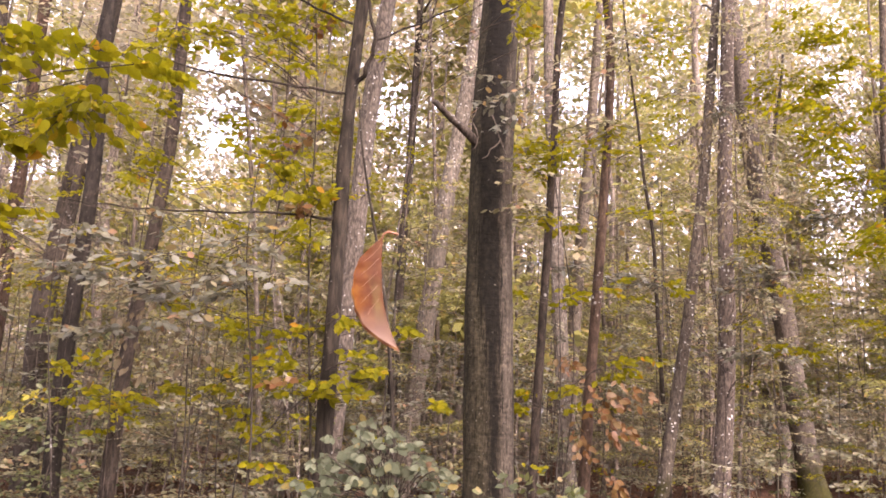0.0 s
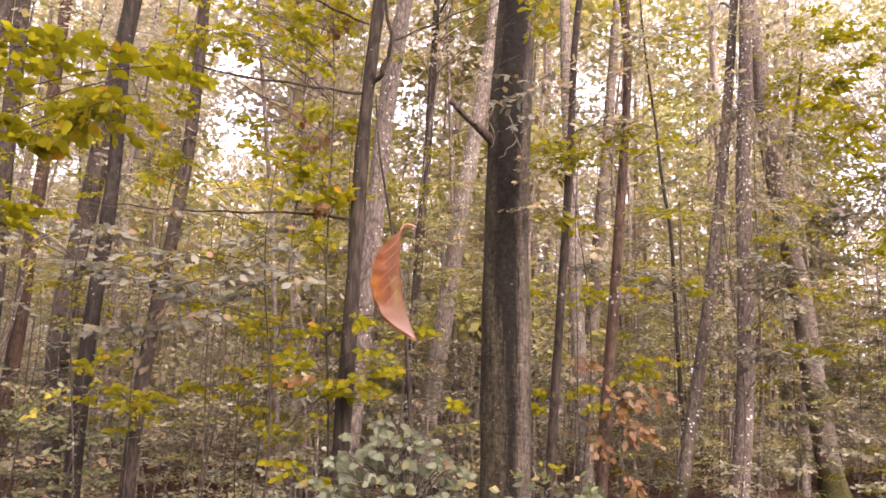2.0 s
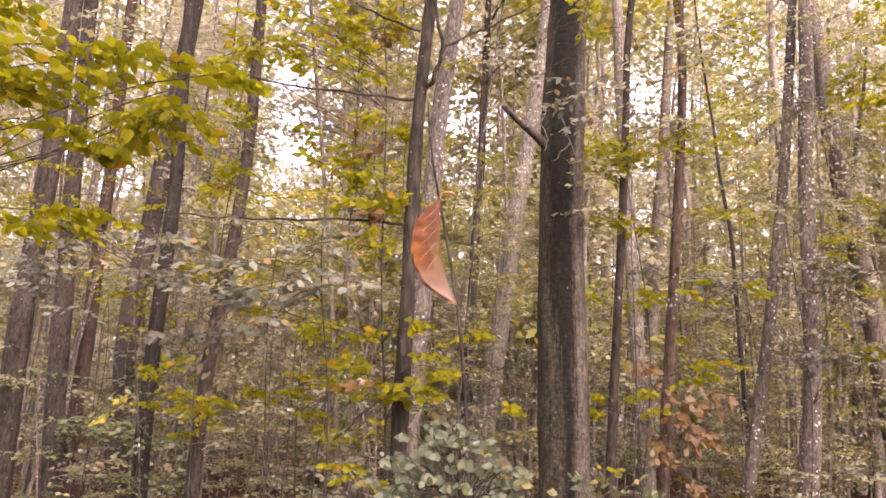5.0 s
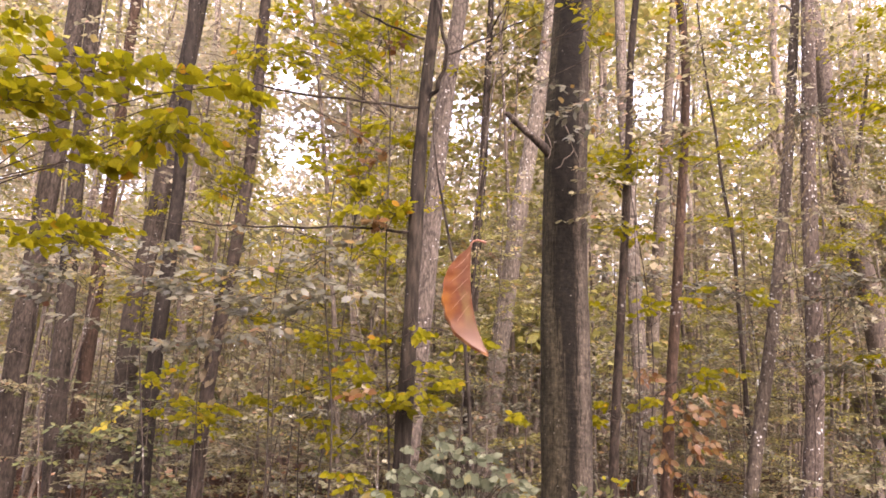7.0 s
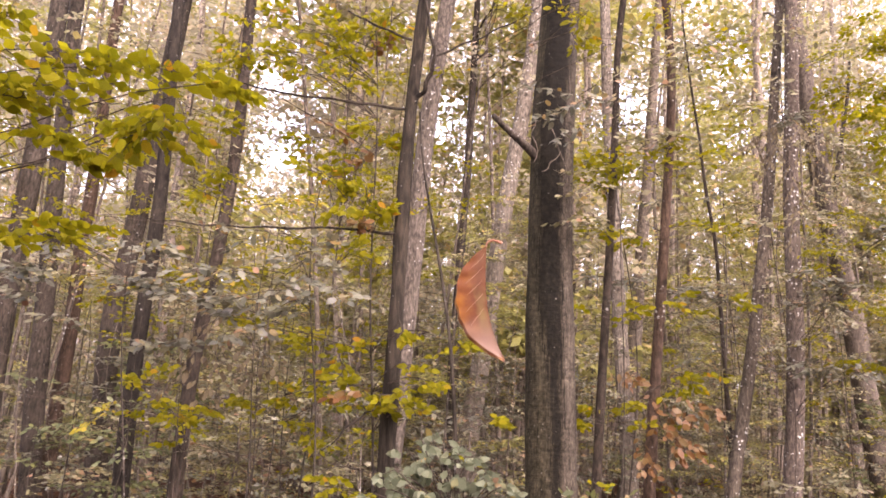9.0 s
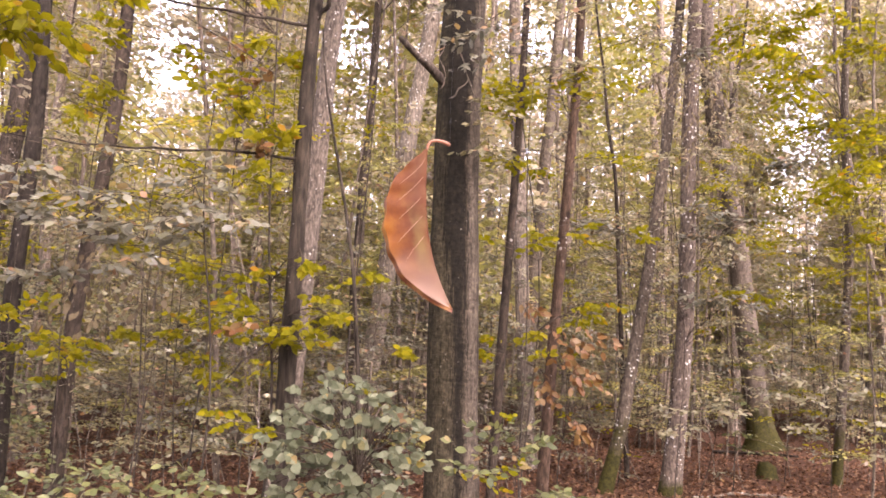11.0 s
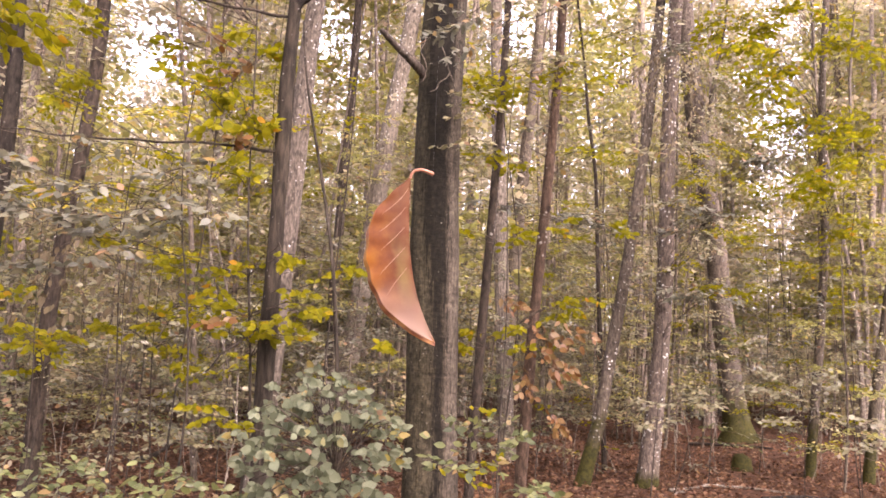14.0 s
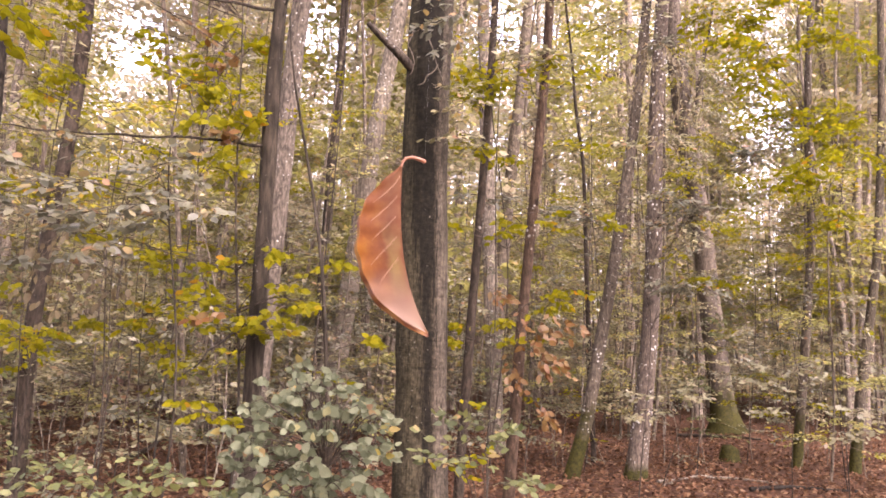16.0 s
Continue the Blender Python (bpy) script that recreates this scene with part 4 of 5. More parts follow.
def clumps(rows, seed, wide, rise=0.3):
    """Leafy shoots that fill each clump (middle, half width, half height): more of them in a larger clump."""
    rng = np.random.default_rng(seed + 300)
    out = []
    for x, y, z, hw, hh in rows:
        for k in range(2 + int(70 * hw * hh + 2 * hw)):
            o = np.array((x + rng.uniform(-0.85, 0.85) * hw, y + rng.uniform(-0.15, 0.15), z + rng.uniform(-0.85, 0.85) * hh))
            w = unit((rng.normal(0, 1), rng.normal(0, 0.5), rng.normal(-0.3 * rise, rise)))
            ln = 0.08 + 0.35 * min(hw, 0.3)
            out.append((tuple(o - 0.5 * ln * w), tuple(o + 0.5 * ln * w), min(wide, 0.06 + 0.7 * hw)))
    return out


# where the thread of the hanging leaf is fixed to a branch overhead
THREAD_END = np.array((-0.0423, 0.5350, 1.7215)) + (0.01, 0.04, 3.03)


def near_plants():
    # shrub in front of the large beech: leaves spread evenly over a rounded crown
    rng = np.random.default_rng(3)
    c = np.array((-0.232, 3, 1.25))
    tg = []
    for k in range(120):
        a, rad = 2.4 * k, math.sqrt((k + 0.5) / 120)
        o = c + np.array([0.25 * rad * math.cos(a), rng.uniform(-0.14, 0.14), 0.31 * rad * math.sin(a) + 0.02]) + rng.normal(0, 0.012, 3)
        w = unit((math.cos(a) * 0.6 + rng.normal(0, 0.7), rng.normal(-0.2, 0.4), rng.uniform(-0.5, 0.4)))
        tg.append((tuple(o), tuple(o + 0.05 * w), 0.05))
    branchy("bushy beech shrub with pale grey green leaves", (c[0] + 0.03, 3.05), 1.2, tg, "bush", 1, 560, 0.042, 0.005, (0, -1.6, 0.1), 0.38, (0.02, 0), "beech_shrub", category="shrub", gap=0.05, n_side=2)
    # low shrubs on the near edge
    tg = [((-1.256, 3.4, 0.99), (-1.358, 3.3, 1.055), 0.3), ((-1.134, 3.4, 1.013), (-0.955, 3.2, 1.09), 0.3), ((-0.93, 3.4, 1.036), (-0.779, 3.3, 1.112), 0.3), ((-0.763, 3.4, 0.979), (-0.615, 3.3, 1.052), 0.3), ((-0.597, 3.4, 1.022), (-0.463, 3.3, 1.114), 0.25), ((-1.377, 3.4, 1.028), (-1.544, 3.3, 1.099), 0.3), ((-0.947, 3.2, 0.98), (-1.207, 3.1, 1.042), 0.3), ((-0.793, 3.2, 1.003), (-1.021, 3.2, 1.066), 0.3), ((-0.657, 3.2, 1.025), (-0.45, 3.2, 1.09), 0.3), ((-1.216, 3.5, 1.033), (-1.48, 3.5, 1.121), 0.25), ((-1.005, 3.5, 1.058), (-1.192, 3.5, 1.141), 0.25), ((-0.706, 3.5, 1.084), (-0.891, 3.5, 1.174), 0.25)]
    branchy("low beech shrub with dull green leaves", (-0.96, 3.5, 0.469)[:2], 0.75, tg, "dull", 2, 190, 0.05, 0.007, (0, -0.6, 0.7), 0.7, (0, 0), "beech_shrub", category="shrub", gap=0.046, n_side=8)
    tg = [((0.467, 4.2, 1.073), (0.658, 4.2, 1.268), 0.25), ((0.381, 4.2, 1.152), (0.419, 4.1, 1.324), 0.25), ((0.554, 4.2, 0.994), (0.777, 4.2, 1.026), 0.25), ((0.522, 4.2, 1.128), (0.254, 4, 1.173), 0.2)]
    branchy("small beech shrub with mixed green leaves", (0.547, 4.2, 0.309)[:2], 0.8, tg, "dull", 3, 90, 0.056, 0.008, (0, -0.5, 0.8), 0.45, (0, 0), "beech_shrub", category="shrub", gap=0.055)
    # branches that reach in at the top, from a beech beside the path
    tg = [((-2.00, 2.45, 2.69), (-1.34, 2.40, 2.67), 0.24), ((-2.02, 2.45, 2.78), (-1.41, 2.40, 2.78), 0.2), ((-1.95, 2.45, 2.62), (-1.55, 2.40, 2.61), 0.18), ((-1.44, 2.45, 2.78), (-1.01, 2.40, 2.70), 0.16), ((-1.16, 2.45, 2.65), (-1.29, 2.40, 2.44), 0.19), ((-1.21, 2.45, 2.62), (-1.05, 2.40, 2.50), 0.16), ((-1.25, 2.45, 2.61), (-1.20, 2.40, 2.50), 0.18), ((-1.87, 2.45, 2.18), (-1.57, 2.40, 2.14), 0.12), ((-1.63, 2.45, 2.21), (-1.38, 2.40, 2.18), 0.08), ((-1.51, 2.45, 2.43), (-1.36, 2.40, 2.41), 0.05), ((-2.01, 2.45, 2.93), (-1.72, 2.40, 2.92), 0.1), ((-1.68, 2.45, 2.51), (-1.47, 2.40, 2.47), 0.05), ((-2.01, 2.45, 2.73), (-1.68, 2.40, 2.67), 0.14), ((-1.68, 2.45, 2.74), (-1.33, 2.40, 2.74), 0.1), ((-1.03, 2.45, 2.70), (-0.87, 2.40, 2.64), 0.05),
          ((-0.9, 1.3, 4.75), tuple(THREAD_END), 0.2)]
    foot = (-2.73, 2.6, 1.995)[:2]
    branchy("young beech with bright yellow green hanging leaves", foot, 6.0, tg, "green", 4, 300, 0.056, 0.035, (0, 0.75, 0.5), 0.42, (-0.1, 0.05), gap=0.03, droop=0.1, n_side=12)
    # clear yellow green sprays among the stems: middle, half width, half height
    near_left = ((-0.97, 4.8, 3.04, 0.15, 0.20), (-1.18, 4.8, 4.15, 0.13, 0.15), (-1.57, 4.8, 4.04, 0.17, 0.20), (-1.38, 4.8, 3.84, 0.17, 0.08), (-1.12, 4.8, 1.93, 0.19, 0.12), (-0.89, 4.9, 2.09, 0.12, 0.07), (-0.76, 4.8, 1.63, 0.19, 0.20), (-0.47, 4.7, 1.79, 0.16, 0.23), (-1.57, 4.8, 2.23, 0.10, 0.08), (-0.57, 4.7, 2.15, 0.10, 0.08), (-0.94, 4.9, 2.59, 0.07, 0.14), (-1.01, 4.7, 1.26, 0.20, 0.07), (-1.11, 4.8, 3.18, 0.17, 0.13), (-1.77, 4.6, 3.82, 0.16, 0.19))
    branchy("young beech with yellow green leaves", (-0.95, 5.1), 4.4, clumps(near_left, 5, 0.16), "green", 5, 220, 0.062, 0.014, (0, -0.9, 0.2), 0.55, (-0.05, 0), gap=0.05, n_side=5)
    upper_left = ((-1.90, 5.2, 4.34, 0.20, 0.18), (-1.52, 5.2, 4.38, 0.20, 0.16), (-1.13, 5, 3.98, 0.14, 0.14), (-0.90, 5, 3.45, 0.09, 0.21), (-1.29, 5.2, 3.48, 0.18, 0.11), (-1.05, 4.9, 3.10, 0.15, 0.17), (-0.89, 4.9, 2.92, 0.12, 0.09), (-2.04, 5.2, 3.72, 0.15, 0.11), (-0.94, 5.2, 4.25, 0.15, 0.15))
    branchy("young beech with bright yellow green upper leaves", (-1.35, 5.5), 4.6, clumps(upper_left, 15, 0.18), "green", 85, 0, 0.066, 0.01, (0, 0.3, 0.7), 0.6, (0.1, 0), gap=0.046, n_side=6)
    lower_left = ((-2.31, 5.6, 3.30, 0.20, 0.12), (-1.61, 5.4, 2.87, 0.23, 0.06), (-2.83, 5.6, 2.91, 0.24, 0.07), (-1.59, 5.4, 1.77, 0.15, 0.11), (-1.41, 5.4, 1.56, 0.19, 0.11), (-1.83, 5.4, 1.80, 0.15, 0.09), (-1.05, 5, 1.81, 0.18, 0.11), (-0.32, 5, 2.14, 0.14, 0.06), (-1.34, 5.2, 2.14, 0.15, 0.11))
    branchy("young beech with sparse yellow green lower leaves", (-1.5, 5.6), 2.9, clumps(lower_left, 16, 0.15), "green", 86, 0, 0.062, 0.008, (0, -0.7, 0.3), 0.55, (0, 0), gap=0.055, n_side=5)
    path_edge = ((-2.24, 3.4, 2.36, 0.13, 0.05), (-2.00, 3.4, 2.40, 0.11, 0.04), (-2.43, 3.4, 2.86, 0.10, 0.06))
    branchy("thin beech shoot with yellow green leaves", (-1.75, 3.6), 2.7, clumps(path_edge, 17, 0.16), "green", 87, 30, 0.058, 0.008, (0, -0.5, 0.5), 0.5, (0, 0), gap=0.045, n_side=6)
    far_left = ((-2.42, 5.6, 1.69, 0.18, 0.07), (-2.21, 5.6, 1.54, 0.07, 0.18), (-2.45, 5.6, 2.67, 0.16, 0.08), (-1.98, 5.6, 2.66, 0.20, 0.06), (-2.69, 5.6, 1.89, 0.12, 0.08), (-2.18, 5.6, 1.62, 0.10, 0.14), (-2.24, 5.6, 3.43, 0.16, 0.12))
    branchy("slim young beech with yellow green sprays", (-2.3, 5.9), 3.6, clumps(far_left, 6, 0.14), "green", 6, 70, 0.06, 0.012, (0, -0.8, 0.3), 0.55, (0, 0.1), gap=0.05, n_side=5)
    behind_trunk = ((0.61, 6.9, 3.92, 0.22, 0.12), (0.96, 6.9, 3.93, 0.34, 0.17), (1.38, 6.9, 4.15, 0.15, 0.15), (0.99, 6.8, 2.70, 0.17, 0.12), (0.63, 6.8, 2.66, 0.10, 0.07), (1.42, 6.9, 2.78, 0.09, 0.09), (1.07, 6.8, 1.80, 0.12, 0.14), (0.68, 6.8, 1.76, 0.17, 0.12), (0.92, 6.8, 3.33, 0.19, 0.06), (1.50, 7, 2.15, 0.20, 0.12), (2.02, 7.2, 2.90, 0.15, 0.04))
    branchy("young beech with clear yellow green leaves", (0.988, 7.1), 4.8, clumps(behind_trunk, 7, 0.2), "green", 7, 130, 0.07, 0.012, (0, -0.9, 0.2), 0.55, (-0.05, 0), gap=0.055, n_side=5)
    overhead = ((-0.26, 5, 4.44, 0.28, 0.05), (0.32, 5, 4.46, 0.18, 0.04), (0.47, 5, 4.24, 0.11, 0.12), (-0.90, 4.9, 4.35, 0.14, 0.09), (-0.08, 5.6, 1.68, 0.05, 0.08))
    branchy("thin young beech with yellow green top leaves", (-0.33, 5.6), 4.6, clumps(overhead, 8, 0.16), "green", 70, 80, 0.062, 0.01, (0, -0.7, 0.4), 0.5, (0, 0), gap=0.055, n_side=5)
    layers_left = ((-2.88, 4.6, 2.22, 0.26, 0.08), (-2.11, 4.6, 2.39, 0.32, 0.07), (-1.64, 4.6, 2.20, 0.19, 0.13), (-1.24, 4.6, 2.28, 0.16, 0.10), (-2.50, 4.6, 2.62, 0.36, 0.06), (-1.22, 4.6, 2.52, 0.19, 0.08), (-2.98, 4.6, 2.43, 0.19, 0.06), (-2.05, 4.8, 2.04, 0.17, 0.10))
    for k, (foot, side) in enumerate(((-2.75, [q for q in layers_left if q[0] < -2.3]), (-2.02, [q for q in layers_left if -2.3 < q[0] < -1.9]), (-1.45, [q for q in layers_left if q[0] > -1.9]))):
        branchy("slim beech with grey green leaf layers", (foot, 4.9), 2.75, clumps(side, 9 + k, 0.26, 0.05), "silver", 75 + 9 * k, 40, 0.066, 0.006, (0, -0.5, 0.6), 0.35, (0, 0), gap=0.046, n_side=8)
    layers_right = ((4.30, 9, 4.08, 0.41, 0.06), (3.29, 9, 3.17, 0.32, 0.06), (1.03, 8.2, 3.19, 0.32, 0.06), (2.23, 8.5, 3.14, 0.33, 0.05), (3.42, 9, 3.50, 0.25, 0.06), (3.13, 9, 5.39, 0.22, 0.02), (3.50, 9, 3.38, 0.44, 0.08), (3.51, 9, 2.52, 0.38, 0.13), (1.88, 8.5, 3.18, 0.30, 0.06))
    branchy("", (0, 0), 0, clumps(layers_right, 10, 0.3, 0.04), "silver", 76, 0, 0.085, 0.011, (0, -0.3, 0.8), 0.3, gap=0.06, on="lichen", n_side=7)
    bright_right = ((6.14, 10.34, 4.78, 0.54, 0.36), (5.48, 11.57, 6.31, 0.57, 0.41), (4.94, 11.57, 6.76, 0.37, 0.37), (6.0, 11.57, 5.54, 0.49, 0.32), (5.04, 11.57, 2.86, 0.65, 0.09), (6.16, 10.58, 6.41, 0.52, 0.3), (5.38, 11.57, 7.03, 0.49, 0.25), (5.99, 11.08, 4.3, 0.54, 0.2), (6.27, 10.58, 3.67, 0.44, 0.22), (5.77, 11.6, 7.75, 0.50, 0.25), (6.20, 11.6, 7.10, 0.40, 0.25), (5.37, 11.6, 6.88, 0.30, 0.14), (5.89, 11.6, 6.22, 0.35, 0.15), (5.25, 11.6, 8.01, 0.35, 0.20))
    branchy("", (0, 0), 0, clumps(bright_right, 11, 0.4, 0.12)[::2], "green", 77, 0, 0.1, 0.008, (0, 0.45, 0.8), 0.45, gap=0.07, on="thin", n_side=7)
    tg = [((0.181, 4.1, 1.159), (0.489, 4.1, 1.04), 0.1), ((0.345, 4.1, 1.105), (0.534, 4.1, 1.168), 0.1), ((0.382, 4.3, 1.419), (0.527, 4.3, 1.381), 0.1)]
    branchy("thin beech shoot with yellow green leaves", (0.438, 4.2, 0.309)[:2], 0.95, tg, "green", 71, 60, 0.042, 0.006, (0, -0.8, 0.4), 0.5, (0, 0), gap=0.045, n_side=4)
    # spray across the large trunk; pale base colour stands in for reflected sky
    tg = [((0.842, 5.9, 4.153), (0.099, 5.7, 4.176), 0.3), ((0.616, 5.8, 4.178), (0.188, 5.7, 3.949), 0.22), ((0.743, 5.8, 4.041), (0.316, 5.7, 3.771), 0.2)]
    branchy("thin beech stem with a glossy leaf spray coloured pale as sky sheen", (0.893, 5.9, 0.584)[:2], 4.2, tg, "silver", 8, 120, 0.075, 0.009, (0, -0.5, 0.8), 0.3, (0, 0), gap=0.05, n_side=8)
    # russet leaves
    tg = [((1.16, 7, 2.03), (1.5, 6.9, 1.83), 0.35), ((1.2, 7, 1.83), (1.58, 6.9, 1.6), 0.38), ((1.3, 7, 1.98), (1.42, 6.9, 1.54), 0.3), ((1.12, 7, 1.7), (1.2, 6.9, 1.38), 0.2),
          ((1.35, 7, 1.3), (1.52, 6.9, 1.1), 0.25), ((0.92, 7, 2.2), (1.08, 6.9, 2.12), 0.2), ((1.4, 7, 2.05), (1.72, 6.9, 1.9), 0.3)]
    branchy("young beech with russet autumn leaves", (1.353, 7, 0.627)[:2], 1.6, tg, "russet", 9, 110, 0.08, 0.009, (0, -0.8, 0.4), 0.6, (0, 0), gap=0.07, droop=0.4, n_side=6)
    tg = [((-0.785, 4.8, 1.844), (-1.032, 4.7, 1.762), 0.12), ((-0.929, 5.3, 3.562), (-1.136, 5.2, 3.316), 0.2), ((-0.826, 4.9, 2.843), (-0.955, 4.8, 2.851), 0.1), ((-0.783, 5.1, 4.283), (-0.977, 5.1, 4.197), 0.12), ((-1.516, 5.3, 3.769), (-1.156, 5.2, 3.605), 0.2)]
    branchy("thin beech stem with a few orange leaves", (-0.766, 5.2, 0.508)[:2], 4.0, tg, "russet", 10, 60, 0.07, 0.008, (0, -0.8, 0.4), 0.5, (0, 0), gap=0.08, n_side=5)
    # pale layered sprays and hanging withered leaves
    tg = [((-1.321, 4.6, 2.466), (-1.76, 4.3, 2.438), 0.35), ((-1.224, 4.6, 2.378), (-1.578, 4.3, 2.247), 0.35), ((-1.167, 4.6, 2.412), (-0.903, 4.5, 2.346), 0.3), ((-1.456, 4.6, 2.304), (-1.907, 4.3, 2.287), 0.3),
          ((-1.327, 4.7, 2.583), (-1.12, 4.7, 2.691), 0.3), ((-1.462, 4.7, 2.736), (-1.73, 4.6, 2.725), 0.3), ((-1.469, 4.6, 2.458), (-2.086, 4.3, 2.449), 0.3)]
    branchy("slim beech with pale grey green leaf layers", (-1.194, 4.8, 0.445)[:2], 3.2, tg, "silver", 50, 150, 0.07, 0.012, (0, -0.3, 0.8), 0.35, (0, 0), gap=0.075)
    tg = [((-1.84, 5.2, 2.315), (-2.072, 5, 2.14), 0.3), ((-1.768, 5.2, 2.249), (-1.543, 5, 1.901), 0.3), ((-1.861, 5.2, 2.175), (-1.877, 5, 1.756), 0.3), ((-1.907, 5.2, 2.311), (-2.101, 5, 1.812), 0.3)]
    branchy("slim beech with hanging withered leaves", (-1.628, 5.2, 0.337)[:2], 2.9, tg, "withered", 51, 60, 0.055, 0.01, (0, -1.0, 0.0), 0.5, (0, 0), gap=0.09, hang=0.6, n_side=7)
    tg = [((3.425, 9.6, 5.808), (2.984, 9.4, 4.785), 0.5), ((3.488, 9.6, 5.734), (3.551, 9.4, 4.585), 0.5), ((3.347, 9.6, 5.584), (2.67, 9.4, 5.064), 0.4), ((3.391, 9.6, 5.146), (3.261, 9.4, 3.897), 0.5), ((3.48, 9.6, 5.586), (3.762, 9.4, 4.937), 0.4)]
    branchy("slim beech draped with pale withered leaves", (3.193, 9.7, 0.334)[:2], 5.6, tg, "withered", 52, 0, 0.055, 0.012, (0, -1.0, 0.0), 0.45, (0, 0), gap=0.035, hang=0.7)
    tg = [((3.415, 9.4, 1.233), (2.879, 9.2, 1.278), 0.3), ((3.415, 9.4, 1.233), (3.805, 9.2, 1.257), 0.3), ((3.348, 9.4, 1.102), (2.947, 9.2, 0.965), 0.2), ((3.483, 9.4, 1.268), (3.646, 9.3, 1.375), 0.2)]
    branchy("small sapling with pale layered leaves", (3.695, 10.3, 0.384)[:2], 0.85, tg, "pale", 53, 60, 0.08, 0.012, (0, -0.3, 0.8), 0.3, (0.05, -0.5), gap=0.06)
    tg = [((5.032, 9.6, 1.341), (4.208, 9.2, 1.462), 0.4), ((5.035, 9.6, 1.543), (4.346, 9.2, 1.66), 0.35), ((5.03, 9.6, 1.274), (5.277, 9.4, 1.557), 0.35), ((4.957, 9.6, 1.138), (4.473, 9.2, 1.087), 0.3), ((4.997, 9.6, 1.407), (5.14, 9.4, 1.685), 0.3)]
    branchy("small sapling with pale yellow green leaves", (5.119, 9.8, 0.251)[:2], 1.2, tg, "pale", 54, 60, 0.08, 0.01, (0, -0.4, 0.8), 0.35, (0, 0), gap=0.06)
    tg = [((5.114, 8, 1.141), (4.578, 7.8, 1.25), 0.35), ((5.11, 8, 1.029), (4.511, 7.8, 0.924), 0.3), ((5.182, 8, 1.367), (4.838, 7.8, 2.143), 0.3), ((5.174, 8, 1.143), (5.225, 7.8, 1.38), 0.3)]
    branchy("small sapling with pale green leaves", (5.377, 8.3, 0.321)[:2], 1.5, tg, "pale", 55, 60, 0.08, 0.01, (0, -0.4, 0.8), 0.35, (0, 0), gap=0.06)
    tg = [((5.075, 8.6, 4.091), (4.559, 8.4, 3.756), 0.45), ((5.211, 8.6, 4.165), (5.524, 8.4, 3.876), 0.45), ((5.215, 8.6, 4.296), (4.698, 8.4, 4.209), 0.4), ((5.341, 8.6, 4.042), (5.99, 8.4, 3.647), 0.4), ((5.13, 8.6, 3.64), (4.43, 8.4, 3.749), 0.4),
          ((4.23, 8.6, 5.158), (3.612, 8.4, 5.232), 0.4), ((4.295, 8.6, 5.029), (3.993, 8.4, 4.612), 0.4), ((5.11, 8.6, 5.424), (5.38, 8.4, 5.098), 0.4)]
    branchy("slim beech with bright yellow green layers", (5.193, 8.7, 0.247)[:2], 4.8, tg, "green", 56, 0, 0.085, 0.009, (0, 0.45, 0.8), 0.35, (0, 0), gap=0.05)
    tg = [((-3.07, 6.3, 1.658), (-3.321, 6.2, 1.47), 0.16), ((-3.035, 6.3, 1.749), (-3.138, 6.2, 1.652), 0.14)]
    branchy("", (0, 0), 0, tg, "yellow", 60, 40, 0.05, 0.012, (0, -0.8, 0.3), 0.4, gap=0.05, on="slim", n_side=5)
    tg = [((-2.894, 6.5, 1.81), (-2.603, 6.3, 1.679), 0.2), ((-2.744, 6.5, 1.771), (-2.416, 6.3, 1.468), 0.2), ((-2.949, 6.5, 1.854), (-2.777, 6.4, 1.993), 0.16)]
    branchy("", (0, 0), 0, tg, "green", 61, 60, 0.07, 0.012, (0, -0.8, 0.3), 0.4, gap=0.05, on="slim", n_side=6)
    tg = [((4.05, 10.6, 5.76), (4.461, 10.4, 5.53), 0.5), ((4.09, 10.6, 5.203), (4.559, 10.4, 4.915), 0.5), ((4.073, 10.6, 6.166), (4.38, 10.4, 6.486), 0.5), ((3.92, 10.6, 4.732), (4.315, 10.4, 4.383), 0.5), ((4.036, 10.6, 4.276), (4.496, 10.4, 4.017), 0.5),
          ((3.874, 10.6, 3.895), (3.382, 10.4, 3.767), 0.45), ((3.923, 10.6, 3.526), (4.307, 10.4, 3.219), 0.45), ((3.826, 10.6, 3.014), (3.339, 10.4, 2.831), 0.45), ((4.036, 10.6, 6.829), (4.562, 10.4, 7.062), 0.5)]
    branchy("", (0, 0), 0, tg, "pale", 62, 0, 0.07, 0.012, (0, -0.5, 0.6), 0.45, gap=0.05, on="lichen")
    branchy("", (0, 0), 0, [((a[0] + 0.4, a[1] + 0.3, a[2] + 0.2), (b[0] + 0.5, b[1] + 0.2, b[2] + 0.15), w) for a, b, w in tg], "green", 63, 0, 0.07, 0.012, (0, -0.5, 0.6), 0.45, gap=0.05, on="lichen")
    tg = [((3.183, 9.6, 5.642), (3.612, 9.5, 5.611), 0.12), ((1.901, 8.4, 4.119), (2.253, 8.4, 4.251), 0.2), ((1.784, 8.4, 4.148), (1.373, 8.4, 4.109), 0.2)]
    branchy("", (0, 0), 0, tg, "silver", 64, 40, 0.07, 0.01, (0, 0, 1), 0.12, gap=0.04, on="lichen", n_side=5)
    # leafy side shoots in front of the flared beech
    STEP, LEFT = 0.0122, (6.62, 17.3, 4.60)
    tg = []
